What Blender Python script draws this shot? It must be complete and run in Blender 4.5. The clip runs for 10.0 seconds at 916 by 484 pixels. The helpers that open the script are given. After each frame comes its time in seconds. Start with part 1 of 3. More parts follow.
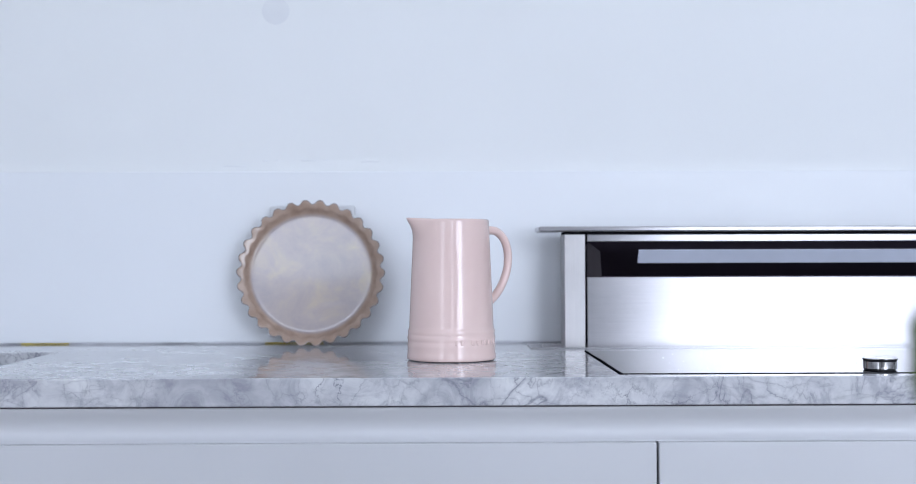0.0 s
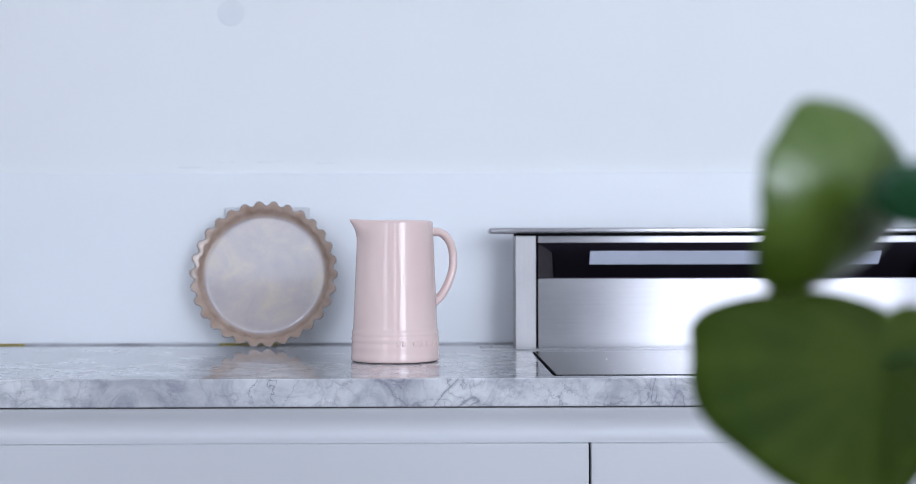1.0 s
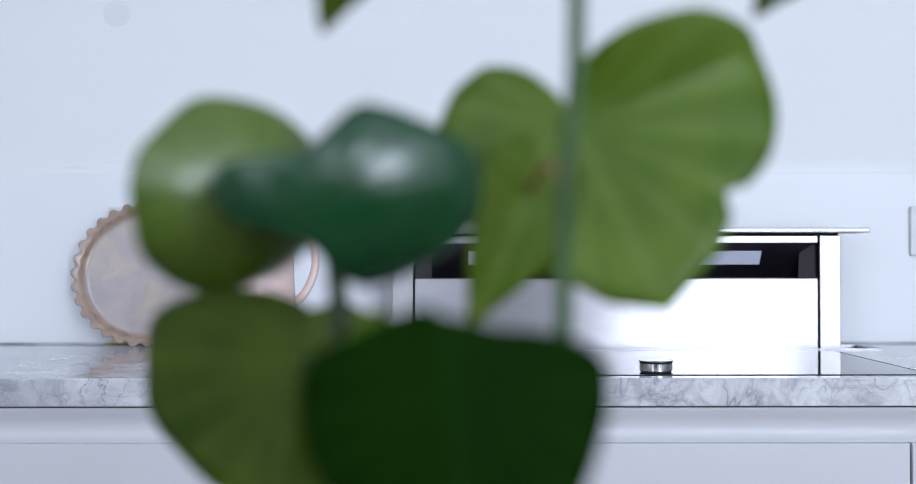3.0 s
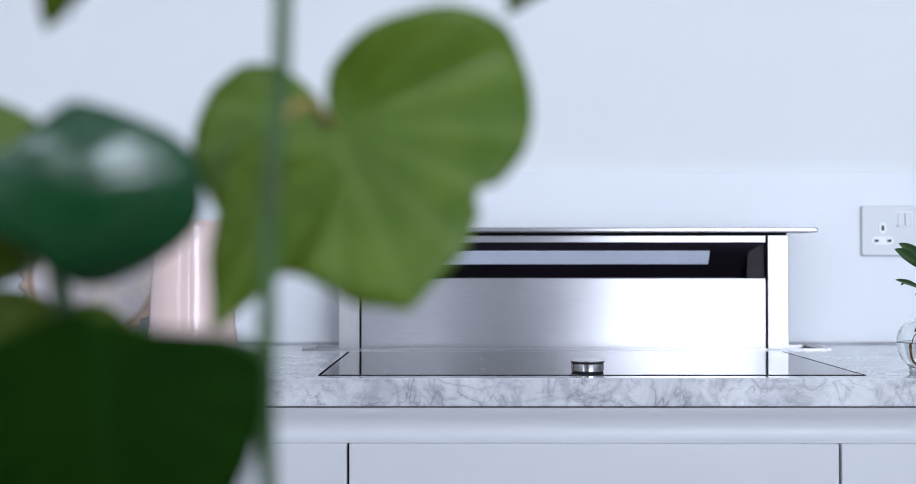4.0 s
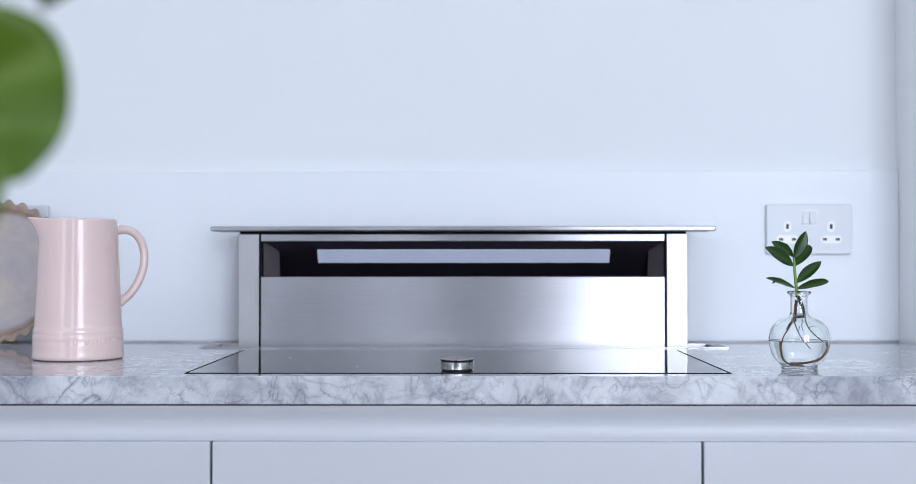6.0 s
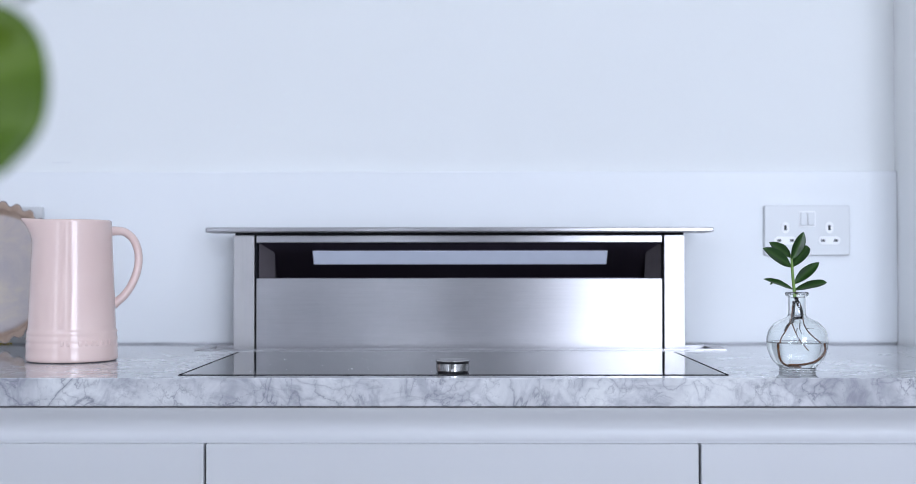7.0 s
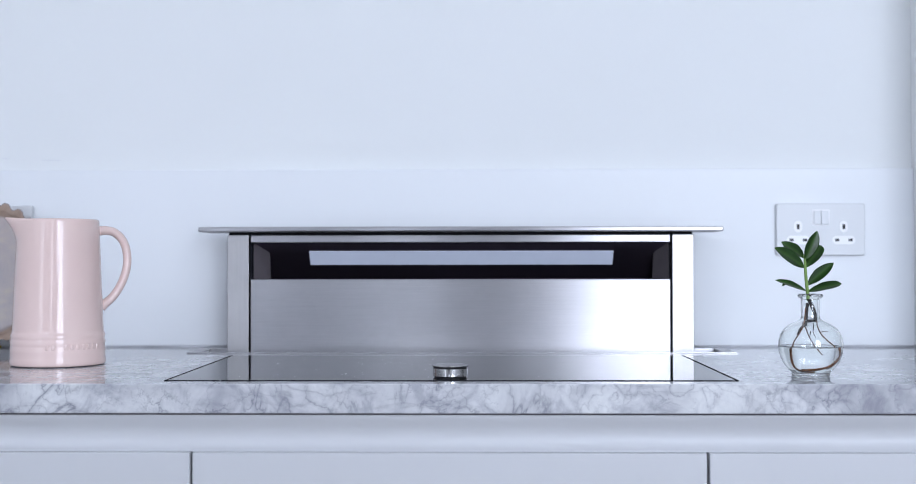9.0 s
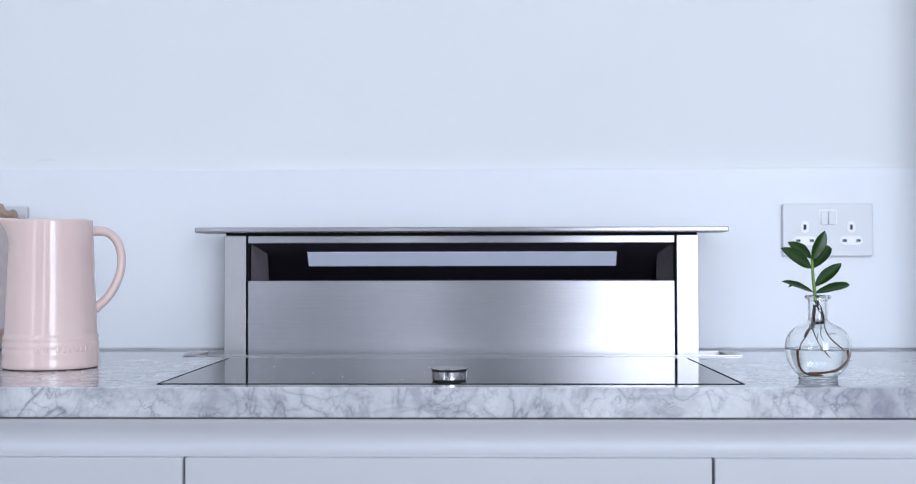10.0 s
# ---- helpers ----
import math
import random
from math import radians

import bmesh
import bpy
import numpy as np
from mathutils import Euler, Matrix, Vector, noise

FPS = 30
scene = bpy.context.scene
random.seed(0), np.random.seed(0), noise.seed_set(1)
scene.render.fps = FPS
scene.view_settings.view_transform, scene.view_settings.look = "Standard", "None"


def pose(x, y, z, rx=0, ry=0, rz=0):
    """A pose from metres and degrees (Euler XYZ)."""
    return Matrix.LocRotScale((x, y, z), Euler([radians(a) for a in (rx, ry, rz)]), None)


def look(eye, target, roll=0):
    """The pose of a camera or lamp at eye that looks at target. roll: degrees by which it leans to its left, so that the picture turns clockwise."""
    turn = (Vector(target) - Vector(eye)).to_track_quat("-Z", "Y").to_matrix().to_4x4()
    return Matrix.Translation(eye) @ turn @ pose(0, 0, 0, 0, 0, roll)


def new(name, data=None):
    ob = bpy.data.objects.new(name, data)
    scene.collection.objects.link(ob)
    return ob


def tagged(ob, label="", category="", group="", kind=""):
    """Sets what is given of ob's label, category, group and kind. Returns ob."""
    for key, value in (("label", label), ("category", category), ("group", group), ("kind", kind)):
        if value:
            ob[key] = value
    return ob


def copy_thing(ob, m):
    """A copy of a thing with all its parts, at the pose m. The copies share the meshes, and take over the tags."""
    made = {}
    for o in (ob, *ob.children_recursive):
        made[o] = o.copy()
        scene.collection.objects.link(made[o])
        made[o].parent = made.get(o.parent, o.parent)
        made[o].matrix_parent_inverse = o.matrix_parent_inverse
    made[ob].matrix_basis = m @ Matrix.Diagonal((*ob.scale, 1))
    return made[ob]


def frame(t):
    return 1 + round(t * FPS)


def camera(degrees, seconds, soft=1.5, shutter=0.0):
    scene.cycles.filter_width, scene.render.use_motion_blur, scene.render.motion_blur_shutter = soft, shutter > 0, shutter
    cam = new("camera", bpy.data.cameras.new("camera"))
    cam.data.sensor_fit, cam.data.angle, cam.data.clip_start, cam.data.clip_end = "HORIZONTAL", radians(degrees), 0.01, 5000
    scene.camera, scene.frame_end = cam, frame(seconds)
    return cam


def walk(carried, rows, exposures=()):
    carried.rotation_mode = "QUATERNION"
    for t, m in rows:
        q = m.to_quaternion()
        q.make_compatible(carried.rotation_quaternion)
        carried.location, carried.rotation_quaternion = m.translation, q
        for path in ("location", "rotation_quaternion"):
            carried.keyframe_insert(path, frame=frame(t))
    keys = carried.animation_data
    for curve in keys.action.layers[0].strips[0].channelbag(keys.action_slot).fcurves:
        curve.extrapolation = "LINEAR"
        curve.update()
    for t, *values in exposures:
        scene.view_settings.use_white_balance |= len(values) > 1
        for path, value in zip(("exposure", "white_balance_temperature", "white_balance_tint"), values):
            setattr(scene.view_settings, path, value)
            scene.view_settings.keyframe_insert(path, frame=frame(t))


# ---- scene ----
cam = camera(41.5, 10.0, soft=0.7)
PATH = [
    (0, (-0.009, -2.096, 1.043), (0.016, -0.097, 1.0732), -0.17),
    (0.5, (0.037, -2.099, 1.043), (0.056, -0.1, 1.0742), -0.15),
    (1, (0.079, -2.103, 1.044), (0.096, -0.103, 1.0752), -0.13),
    (1.5, (0.128, -2.105, 1.045), (0.141, -0.105, 1.0752), -0.1),
    (2, (0.187, -2.11, 1.046), (0.194, -0.11, 1.0762), -0.08),
    (2.5, (0.247, -2.104, 1.043), (0.247, -0.104, 1.0742), -0.08),
    (3, (0.300, -2.103, 1.043), (0.298, -0.103, 1.0752), -0.06),
    (3.2, (0.32, -2.102, 1.043), (0.316, -0.102, 1.0752), -0.04),
    (4.3, (0.419, -2.097, 1.043), (0.408, -0.098, 1.0742), -0.03),
    (4.5, (0.436, -2.097, 1.043), (0.423, -0.097, 1.0742), -0.03),
    (5, (0.491, -2.097, 1.042), (0.476, -0.096, 1.0752), -0.03),
    (5.5, (0.541, -2.099, 1.043), (0.522, -0.099, 1.0726), -0.02),
    (6, (0.569, -2.098, 1.041), (0.55, -0.099, 1.0720), -0.03),
    (7.5, (0.574, -2.077, 1.039), (0.557, -0.077, 1.0750), -0.05),
    (8, (0.577, -2.061, 1.04), (0.556, -0.061, 1.0750), -0.06),
    (8.5, (0.584, -2.043, 1.039), (0.554, -0.044, 1.0750), -0.07),
    (9, (0.590, -2.024, 1.04), (0.553, -0.025, 1.0750), -0.08),
    (9.5, (0.598, -2.008, 1.04), (0.552, -0.009, 1.0760), -0.09),
    (10, (0.597, -1.992, 1.038), (0.551, 0.007, 1.0770), -0.1),
]
walk(cam, [(t, look(eye, target, roll)) for t, eye, target, roll in PATH])

cam.data.dof.use_dof = True
cam.data.dof.focus_distance = 1.60
cam.data.dof.aperture_fstop = 4.5

# ---- world and light ----
world = bpy.data.worlds.new("sky")
scene.world = world
world.use_nodes = True
sky = world.node_tree.nodes.new("ShaderNodeTexSky")
sky.sky_type, sky.sun_disc, sky.sun_elevation, sky.sun_rotation = "NISHITA", False, radians(40), radians(160)
world.node_tree.links.new(sky.outputs[0], world.node_tree.nodes["Background"].inputs[0])
world.node_tree.nodes["Background"].inputs[1].default_value = 0.1


def opening_lamp(name, x0, x1, z0, z1, y, watts, colour):
    data = bpy.data.lights.new(name, "AREA")
    data.shape, data.size, data.size_y = "RECTANGLE", x1 - x0, z1 - z0
    data.energy, data.color = watts, colour
    ob = new(name, data)
    ob.matrix_world = look(((x0 + x1) / 2, y, (z0 + z1) / 2), ((x0 + x1) / 2, 0, (z0 + z1) / 2))
    return ob


SOUTH = -4.6
DAY = (0.732, 0.818, 1.0)
opening_lamp("window_daylight", 1.17, 2.53, 0.72, 2.62, SOUTH - 0.02, 95, DAY)
# Added fill lamp in an invented opening, brightening the left side
opening_lamp("left_fill", -2.48, -1.57, 0.52, 2.90, SOUTH - 0.02, 23, DAY)
# Invented high opening, lit to brighten reflections in dish and steel
opening_lamp("high_fill", -1.48, -0.32, 2.60, 2.96, SOUTH - 0.02, 18, DAY)
opening_lamp("slim_window_daylight", 0.02, 0.28, 1.02, 2.90, SOUTH - 0.02, 10, DAY)


# ---- materials ----
def material(name, colour=(0.8, 0.8, 0.8), rough=0.5, metal=0.0):
    m = bpy.data.materials.new(name)
    m.use_nodes = True
    b = m.node_tree.nodes["Principled BSDF"]
    b.inputs["Base Color"].default_value = (*colour, 1)
    b.inputs["Roughness"].default_value = rough
    b.inputs["Metallic"].default_value = metal
    return m, m.node_tree, b


def node(tree, kind, **values):
    n = tree.nodes.new(kind)
    for key, value in values.items():
        n.inputs[key].default_value = value
    return n


def coords(tree, scale=(1, 1, 1), turn=(0, 0, 0)):
    c = tree.nodes.new("ShaderNodeTexCoord")
    m = node(tree, "ShaderNodeMapping", Scale=scale, Rotation=[radians(a) for a in turn])
    tree.links.new(c.outputs["Object"], m.inputs["Vector"])
    return m.outputs["Vector"]


def noise_of(tree, vector, scale, detail=4.0, rough=0.5, distortion=0.0):
    n = node(tree, "ShaderNodeTexNoise", Scale=scale, Detail=detail, Roughness=rough, Distortion=distortion)
    tree.links.new(vector, n.inputs["Vector"])
    return n.outputs["Fac"]


def ramp(tree, fac, *stops):
    r = tree.nodes.new("ShaderNodeValToRGB")
    e = r.color_ramp.elements
    while len(e) < len(stops):
        e.new(0.5)
    for i, (at, c) in enumerate(stops):
        e[i].position, e[i].color = at, (*c, 1) if len(c) == 3 else c
    tree.links.new(fac, r.inputs["Fac"])
    return r.outputs["Color"]


def mix(tree, fac, a, b, how="MIX"):
    m = tree.nodes.new("ShaderNodeMix")
    m.data_type, m.blend_type = "RGBA", how
    for value, socket in ((fac, m.inputs[0]), (a, m.inputs[6]), (b, m.inputs[7])):
        if isinstance(value, bpy.types.NodeSocket):
            tree.links.new(value, socket)
        else:
            socket.default_value = value if isinstance(value, float) else (*value, 1)
    return m.outputs[2]


def grey(v):
    return (v, v, v)


def bump(tree, bsdf, height, strength=0.1, distance=0.001):
    b = node(tree, "ShaderNodeBump", Strength=strength, Distance=distance)
    tree.links.new(height, b.inputs["Height"])
    tree.links.new(b.outputs["Normal"], bsdf.inputs["Normal"])


def two_scale(name, colour, spread, rough, coarse, fine, metal=0.0, relief=0.1, distance=0.0006, stretch=(1, 1, 1)):
    """A surface whose colour drifts slowly and whose gloss and relief vary finely."""
    m, t, b = material(name, colour, rough, metal)
    v = coords(t, stretch)
    slow, quick = noise_of(t, v, coarse, 3), noise_of(t, v, fine, 5, 0.6)
    low = tuple(c * (1 - spread) for c in colour)
    high = tuple(min(1, c * (1 + spread)) for c in colour)
    t.links.new(ramp(t, slow, (0.3, low), (0.7, high)), b.inputs["Base Color"])
    t.links.new(ramp(t, quick, (0.3, grey(rough * 0.85)), (0.7, grey(min(1, rough * 1.15)))), b.inputs["Roughness"])
    bump(t, b, quick, relief, distance)
    return m


WALL = two_scale("wall_paint", (0.79, 0.80, 0.80), 0.012, 0.8, 1.7, 120, relief=0.05)
SPLASH = two_scale("splashback_enamel", (0.785, 0.80, 0.82), 0.01, 0.45, 2.0, 30, relief=0.02)
# Whiter and glossier than WALL, making up for light the return doesn't get
RETURN = two_scale("lightened_return_paint", (0.90, 0.905, 0.90), 0.012, 0.35, 1.7, 120, relief=0.02)
CEILING = two_scale("ceiling_paint", (0.82, 0.82, 0.82), 0.02, 0.8, 2.0, 120)
REAR = two_scale("reflection_grey", (0.26, 0.255, 0.28), 0.03, 0.7, 1.7, 120, relief=0.05)
FLOOR = two_scale("floor_boards", (0.09, 0.07, 0.055), 0.2, 0.45, 3.0, 60, stretch=(1, 8, 1))
LACQUER = two_scale("white_lacquer", (0.57, 0.57, 0.585), 0.012, 0.42, 2.5, 90, relief=0.004)
CARCASS = two_scale("cabinet_carcass", (0.06, 0.06, 0.07), 0.1, 0.6, 4.0, 80)
PATCH = two_scale("filler", (0.74, 0.75, 0.765), 0.02, 0.8, 20.0, 200)
SEALANT = two_scale("old_sealant", (0.55, 0.55, 0.58), 0.35, 0.6, 14.0, 200)
YELLOW = two_scale("yellow_tape", (0.55, 0.42, 0.07), 0.3, 0.5, 25.0, 200)
PLATE = two_scale("socket_plate", (0.66, 0.67, 0.685), 0.01, 0.35, 10.0, 300)
PLASTIC = two_scale("white_plastic", (0.82, 0.82, 0.83), 0.01, 0.3, 10.0, 300)
HOLE = two_scale("dark_pin_hole", (0.02, 0.02, 0.024), 0.1, 0.6, 40.0, 300)
BRASS = two_scale("dull_contact", (0.16, 0.16, 0.17), 0.1, 0.5, 40.0, 300, metal=0.5)
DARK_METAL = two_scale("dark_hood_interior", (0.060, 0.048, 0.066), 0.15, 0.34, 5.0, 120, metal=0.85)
# Black for the hob seal and for shade painted into the extractor's gaps
MATTE, matte_tree, matte_bsdf = material("matte_black_seal_and_shade", (0.015, 0.015, 0.018), 0.9)
matte_bsdf.inputs["Specular IOR Level"].default_value = 0.0
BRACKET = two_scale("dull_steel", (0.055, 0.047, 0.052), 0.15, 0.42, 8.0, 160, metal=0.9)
GAP = two_scale("dark_shadow_gap", (0.075, 0.065, 0.075), 0.2, 0.8, 20.0, 200)
CRUMB = two_scale("white_crumb", (0.72, 0.72, 0.72), 0.1, 0.8, 60.0, 400)
BLACK = two_scale("black_rubber", (0.012, 0.012, 0.014), 0.1, 0.6, 30.0, 200)
STRIP = two_scale("frosted_lamp_strip", (0.70, 0.74, 0.86), 0.03, 0.4, 20.0, 100)


def marble():
    m, t, b = material("grey_veined_marble", rough=0.06)
    v = coords(t)
    cloud = noise_of(t, v, 7.0, 5, 0.6, 0.6)
    base = ramp(t, cloud, (0.34, (0.42, 0.42, 0.45)), (0.48, (0.60, 0.60, 0.615)), (0.62, (0.73, 0.73, 0.735)))
    smoke = ramp(t, noise_of(t, v, 21.0, 7, 0.66, 1.1), (0.36, (0.70, 0.70, 0.735)), (0.46, (0.90, 0.90, 0.915)), (0.56, grey(1.0)))
    colour = mix(t, 1.0, base, smoke, "MULTIPLY")
    for scale, stretch, turn, width, dark, seed in (
            (6.0, (1.0, 0.7, 1.5), (10, 25, 35), 0.010, (0.21, 0.21, 0.25), 1.9),
            (15.0, (1.0, 0.8, 0.9), (40, 10, -20), 0.012, (0.20, 0.20, 0.24), 3.1),
            (34.0, (1.0, 1.0, 1.0), (0, 50, 15), 0.015, (0.28, 0.28, 0.32), 7.7)):
        w = coords(t, stretch, turn)
        shift = node(t, "ShaderNodeVectorMath")
        shift.operation = "ADD"
        shift.inputs[1].default_value = (seed, seed * 0.7, -seed)
        t.links.new(w, shift.inputs[0])
        n = noise_of(t, shift.outputs[0], scale, 7, 0.54, 0.8)
        line = ramp(t, n, (0.5 - 5 * width, grey(0)), (0.5 - width, grey(0.30)), (0.5, grey(1.0)), (0.5 + width, grey(0.30)), (0.5 + 5 * width, grey(0)))
        where = ramp(t, noise_of(t, shift.outputs[0], scale * 0.45, 3), (0.44, grey(0)), (0.64, grey(0.9)))
        colour = mix(t, mix(t, 1.0, line, where, "MULTIPLY"), colour, dark)
    # fine broken cracks in patches
    warp = node(t, "ShaderNodeTexNoise", Scale=14.0, Detail=8.0, Roughness=0.65)
    t.links.new(v, warp.inputs["Vector"])
    bent = node(t, "ShaderNodeVectorMath")
    bent.operation = "MULTIPLY_ADD"
    bent.inputs[1].default_value = (0.09, 0.09, 0.09)
    t.links.new(warp.outputs["Color"], bent.inputs[0])
    t.links.new(v, bent.inputs[2])
    for scale, width, dark, low in ((24.0, 0.032, (0.19, 0.19, 0.225), 0.49), (58.0, 0.04, (0.24, 0.24, 0.28), 0.55)):
        cell = node(t, "ShaderNodeTexVoronoi", Scale=scale)
        cell.feature = "DISTANCE_TO_EDGE"
        t.links.new(bent.outputs[0], cell.inputs["Vector"])
        line = ramp(t, cell.outputs["Distance"], (0.0, grey(1)), (width, grey(0)))
        where = ramp(t, noise_of(t, bent.outputs[0], scale * 0.35, 4, 0.6), (low, grey(0)), (low + 0.14, grey(0.9)))
        colour = mix(t, mix(t, 1.0, line, where, "MULTIPLY"), colour, dark)
    t.links.new(colour, b.inputs["Base Color"])
    return m


def brushed_steel(name, along=(6, 60, 330), rough=0.31, colour=(0.447, 0.436, 0.451), aniso=0.93, across=(0, 0, 1)):
    m, t, b = material(name, colour, rough, 1.0)
    v = coords(t, along)
    grain = noise_of(t, v, 3.0, 5, 0.7)
    smear = noise_of(t, coords(t, (1, 1, 1.3)), 14.0, 6, 0.65, 0.4)
    stain = ramp(t, smear, (0.3, grey(0.92)), (0.7, grey(1.0)))
    lines = ramp(t, grain, (0.25, tuple(c * 0.93 for c in colour)), (0.75, tuple(c * 1.06 for c in colour)))
    t.links.new(mix(t, 1.0, lines, stain, "MULTIPLY"), b.inputs["Base Color"])
    t.links.new(mix(t, 0.35, ramp(t, grain, (0.25, grey(rough * 0.88)), (0.75, grey(rough * 1.15))),
                    ramp(t, smear, (0.35, grey(rough * 0.92)), (0.65, grey(rough * 1.1)))), b.inputs["Roughness"])
    bump(t, b, grain, 0.004, 0.0002)
    b.inputs["Anisotropic"].default_value = aniso
    tangent = node(t, "ShaderNodeCombineXYZ", X=across[0], Y=across[1], Z=across[2])
    t.links.new(tangent.outputs[0], b.inputs["Tangent"])
    return m


def hob_glass():
    m, t, b = material("black_ceramic_glass", (0.012, 0.012, 0.016), 0.03)
    v = coords(t)
    voronoi = node(t, "ShaderNodeTexVoronoi", Scale=95.0)
    t.links.new(v, voronoi.inputs["Vector"])
    dot = ramp(t, voronoi.outputs["Distance"], (0.07, grey(1)), (0.11, grey(0)))
    some = ramp(t, noise_of(t, v, 9.0, 4, 0.7), (0.52, grey(0)), (0.60, grey(1)))
    dust = mix(t, 1.0, dot, some, "MULTIPLY")
    t.links.new(mix(t, dust, (0.012, 0.012, 0.016), (0.55, 0.55, 0.57)), b.inputs["Base Color"])
    t.links.new(ramp(t, dust, (0.0, grey(0.5)), (0.6, grey(0.0))), b.inputs["Specular IOR Level"])
    film = ramp(t, noise_of(t, v, 14.0, 5, 0.6, 0.6), (0.35, grey(0.025)), (0.7, grey(0.07)))
    t.links.new(mix(t, dust, film, grey(0.7)), b.inputs["Roughness"])
    return m


def pink_glaze():
    m, t, b = material("pink_stoneware_glaze", (0.70, 0.56, 0.57), 0.075)
    v = coords(t)
    t.links.new(ramp(t, noise_of(t, v, 9.0, 4), (0.3, (0.775, 0.580, 0.532)), (0.7, (0.812, 0.620, 0.567))), b.inputs["Base Color"])
    b.inputs["Specular IOR Level"].default_value = 0.45
    bump(t, b, noise_of(t, v, 45.0, 2), 0.05, 0.0006)
    return m


def dish_glaze():
    m, t, b = material("taupe_reactive_glaze", rough=0.2)
    v = coords(t)
    cloud = noise_of(t, v, 16.0, 5, 0.65, 0.5)
    body = ramp(t, cloud, (0.3, (0.30, 0.255, 0.265)), (0.5, (0.36, 0.295, 0.275)), (0.7, (0.44, 0.35, 0.265)))
    c = t.nodes.new("ShaderNodeTexCoord")
    flat = node(t, "ShaderNodeVectorMath")
    flat.operation = "MULTIPLY"
    flat.inputs[1].default_value = (1, 1, 0)
    t.links.new(c.outputs["Object"], flat.inputs[0])
    length = node(t, "ShaderNodeVectorMath")
    length.operation = "LENGTH"
    t.links.new(flat.outputs[0], length.inputs[0])
    scaled = node(t, "ShaderNodeMath")
    scaled.operation = "MULTIPLY"
    scaled.inputs[1].default_value = 8.0
    t.links.new(length.outputs["Value"], scaled.inputs[0])
    rim = ramp(t, scaled.outputs[0], (0.80, grey(0)), (0.835, grey(1)))
    warm = ramp(t, noise_of(t, v, 40.0, 4), (0.3, (0.31, 0.210, 0.155)), (0.7, (0.45, 0.33, 0.26)))
    t.links.new(mix(t, rim, body, warm), b.inputs["Base Color"])
    b.inputs["Coat Weight"].default_value = 0.16
    b.inputs["Coat Roughness"].default_value = 0.05
    bump(t, b, noise_of(t, v, 22.0, 4, 0.6), 0.25, 0.0016)
    return m


def leaf_material(name, dark, light, rough, veins, through_light, stripes, shine=0.1, rib_width=0.0010, ribs=0.16, radial=True):
    m, t, b = material(name, dark, rough)
    v = coords(t)
    tint = ramp(t, noise_of(t, v, 28.0, 4), (0.3, dark), (0.7, light))
    sep = t.nodes.new("ShaderNodeSeparateXYZ")
    t.links.new(v, sep.inputs[0])
    away = node(t, "ShaderNodeMath")
    away.operation = "ABSOLUTE"
    t.links.new(sep.outputs["Y"], away.inputs[0])
    lean = node(t, "ShaderNodeMath")
    lean.operation = "MULTIPLY_ADD"
    lean.inputs[1].default_value = -0.9
    t.links.new(away.outputs[0], lean.inputs[0])
    t.links.new(sep.outputs["X"], lean.inputs[2])
    wave = node(t, "ShaderNodeMath")
    wave.operation = "MULTIPLY"
    wave.inputs[1].default_value = stripes
    angle = node(t, "ShaderNodeMath")
    angle.operation = "ARCTAN2"
    t.links.new(away.outputs[0], angle.inputs[0])
    t.links.new(sep.outputs["X"], angle.inputs[1])
    t.links.new(angle.outputs[0] if radial else lean.outputs[0], wave.inputs[0])
    tri = node(t, "ShaderNodeMath")
    tri.operation = "PINGPONG"
    tri.inputs[1].default_value = 1.0
    t.links.new(wave.outputs[0], tri.inputs[0])
    side = ramp(t, tri.outputs[0], (0.0, grey(ribs)), (0.5, grey(0)))
    rib = ramp(t, away.outputs[0], (rib_width * 0.5, grey(0.22 if radial else 0.6)), (rib_width, grey(0)))
    lines = mix(t, 1.0, side, rib, "LIGHTEN")
    colour = mix(t, lines, tint, veins)
    t.links.new(colour, b.inputs["Base Color"])
    b.inputs["Specular IOR Level"].default_value = shine
    bump(t, b, tri.outputs[0], 0.07 if radial else 0.02, 0.0008)
    back = t.nodes.new("ShaderNodeBsdfTranslucent")
    t.links.new(mix(t, 1.0, colour, (1.0, 1.0, 0.55), "MULTIPLY"), back.inputs["Color"])
    both = node(t, "ShaderNodeMixShader", Fac=through_light)
    t.links.new(b.outputs[0], both.inputs[1])
    t.links.new(back.outputs[0], both.inputs[2])
    t.links.new(both.outputs[0], t.nodes["Material Output"].inputs["Surface"])
    return m


def clear(name, ior, colour=(1, 1, 1)):
    m, t, b = material(name, colour, 0.0)
    b.inputs["Transmission Weight"].default_value = 1.0
    b.inputs["IOR"].default_value = ior
    bump(t, b, noise_of(t, coords(t), 30.0, 2), 0.015, 0.0005)
    return m


MARBLE = marble()
STEEL = brushed_steel("brushed_steel")
STEEL_UP = brushed_steel("upright_brushed_steel", (330, 60, 6), 0.38, (0.50, 0.485, 0.485), 0.7, (0, 0, 1))
CHROME = brushed_steel("turned_steel", (1, 1, 50), 0.13, (0.48, 0.47, 0.47), 0.4)
HOB = hob_glass()
PINK = pink_glaze()
DISH = dish_glaze()
LIP = two_scale("grey_rim_glaze", (0.27, 0.225, 0.21), 0.25, 0.18, 30.0, 200)
RAW_CLAY = two_scale("unglazed_foot", (0.10, 0.08, 0.08), 0.2, 0.8, 30.0, 300)
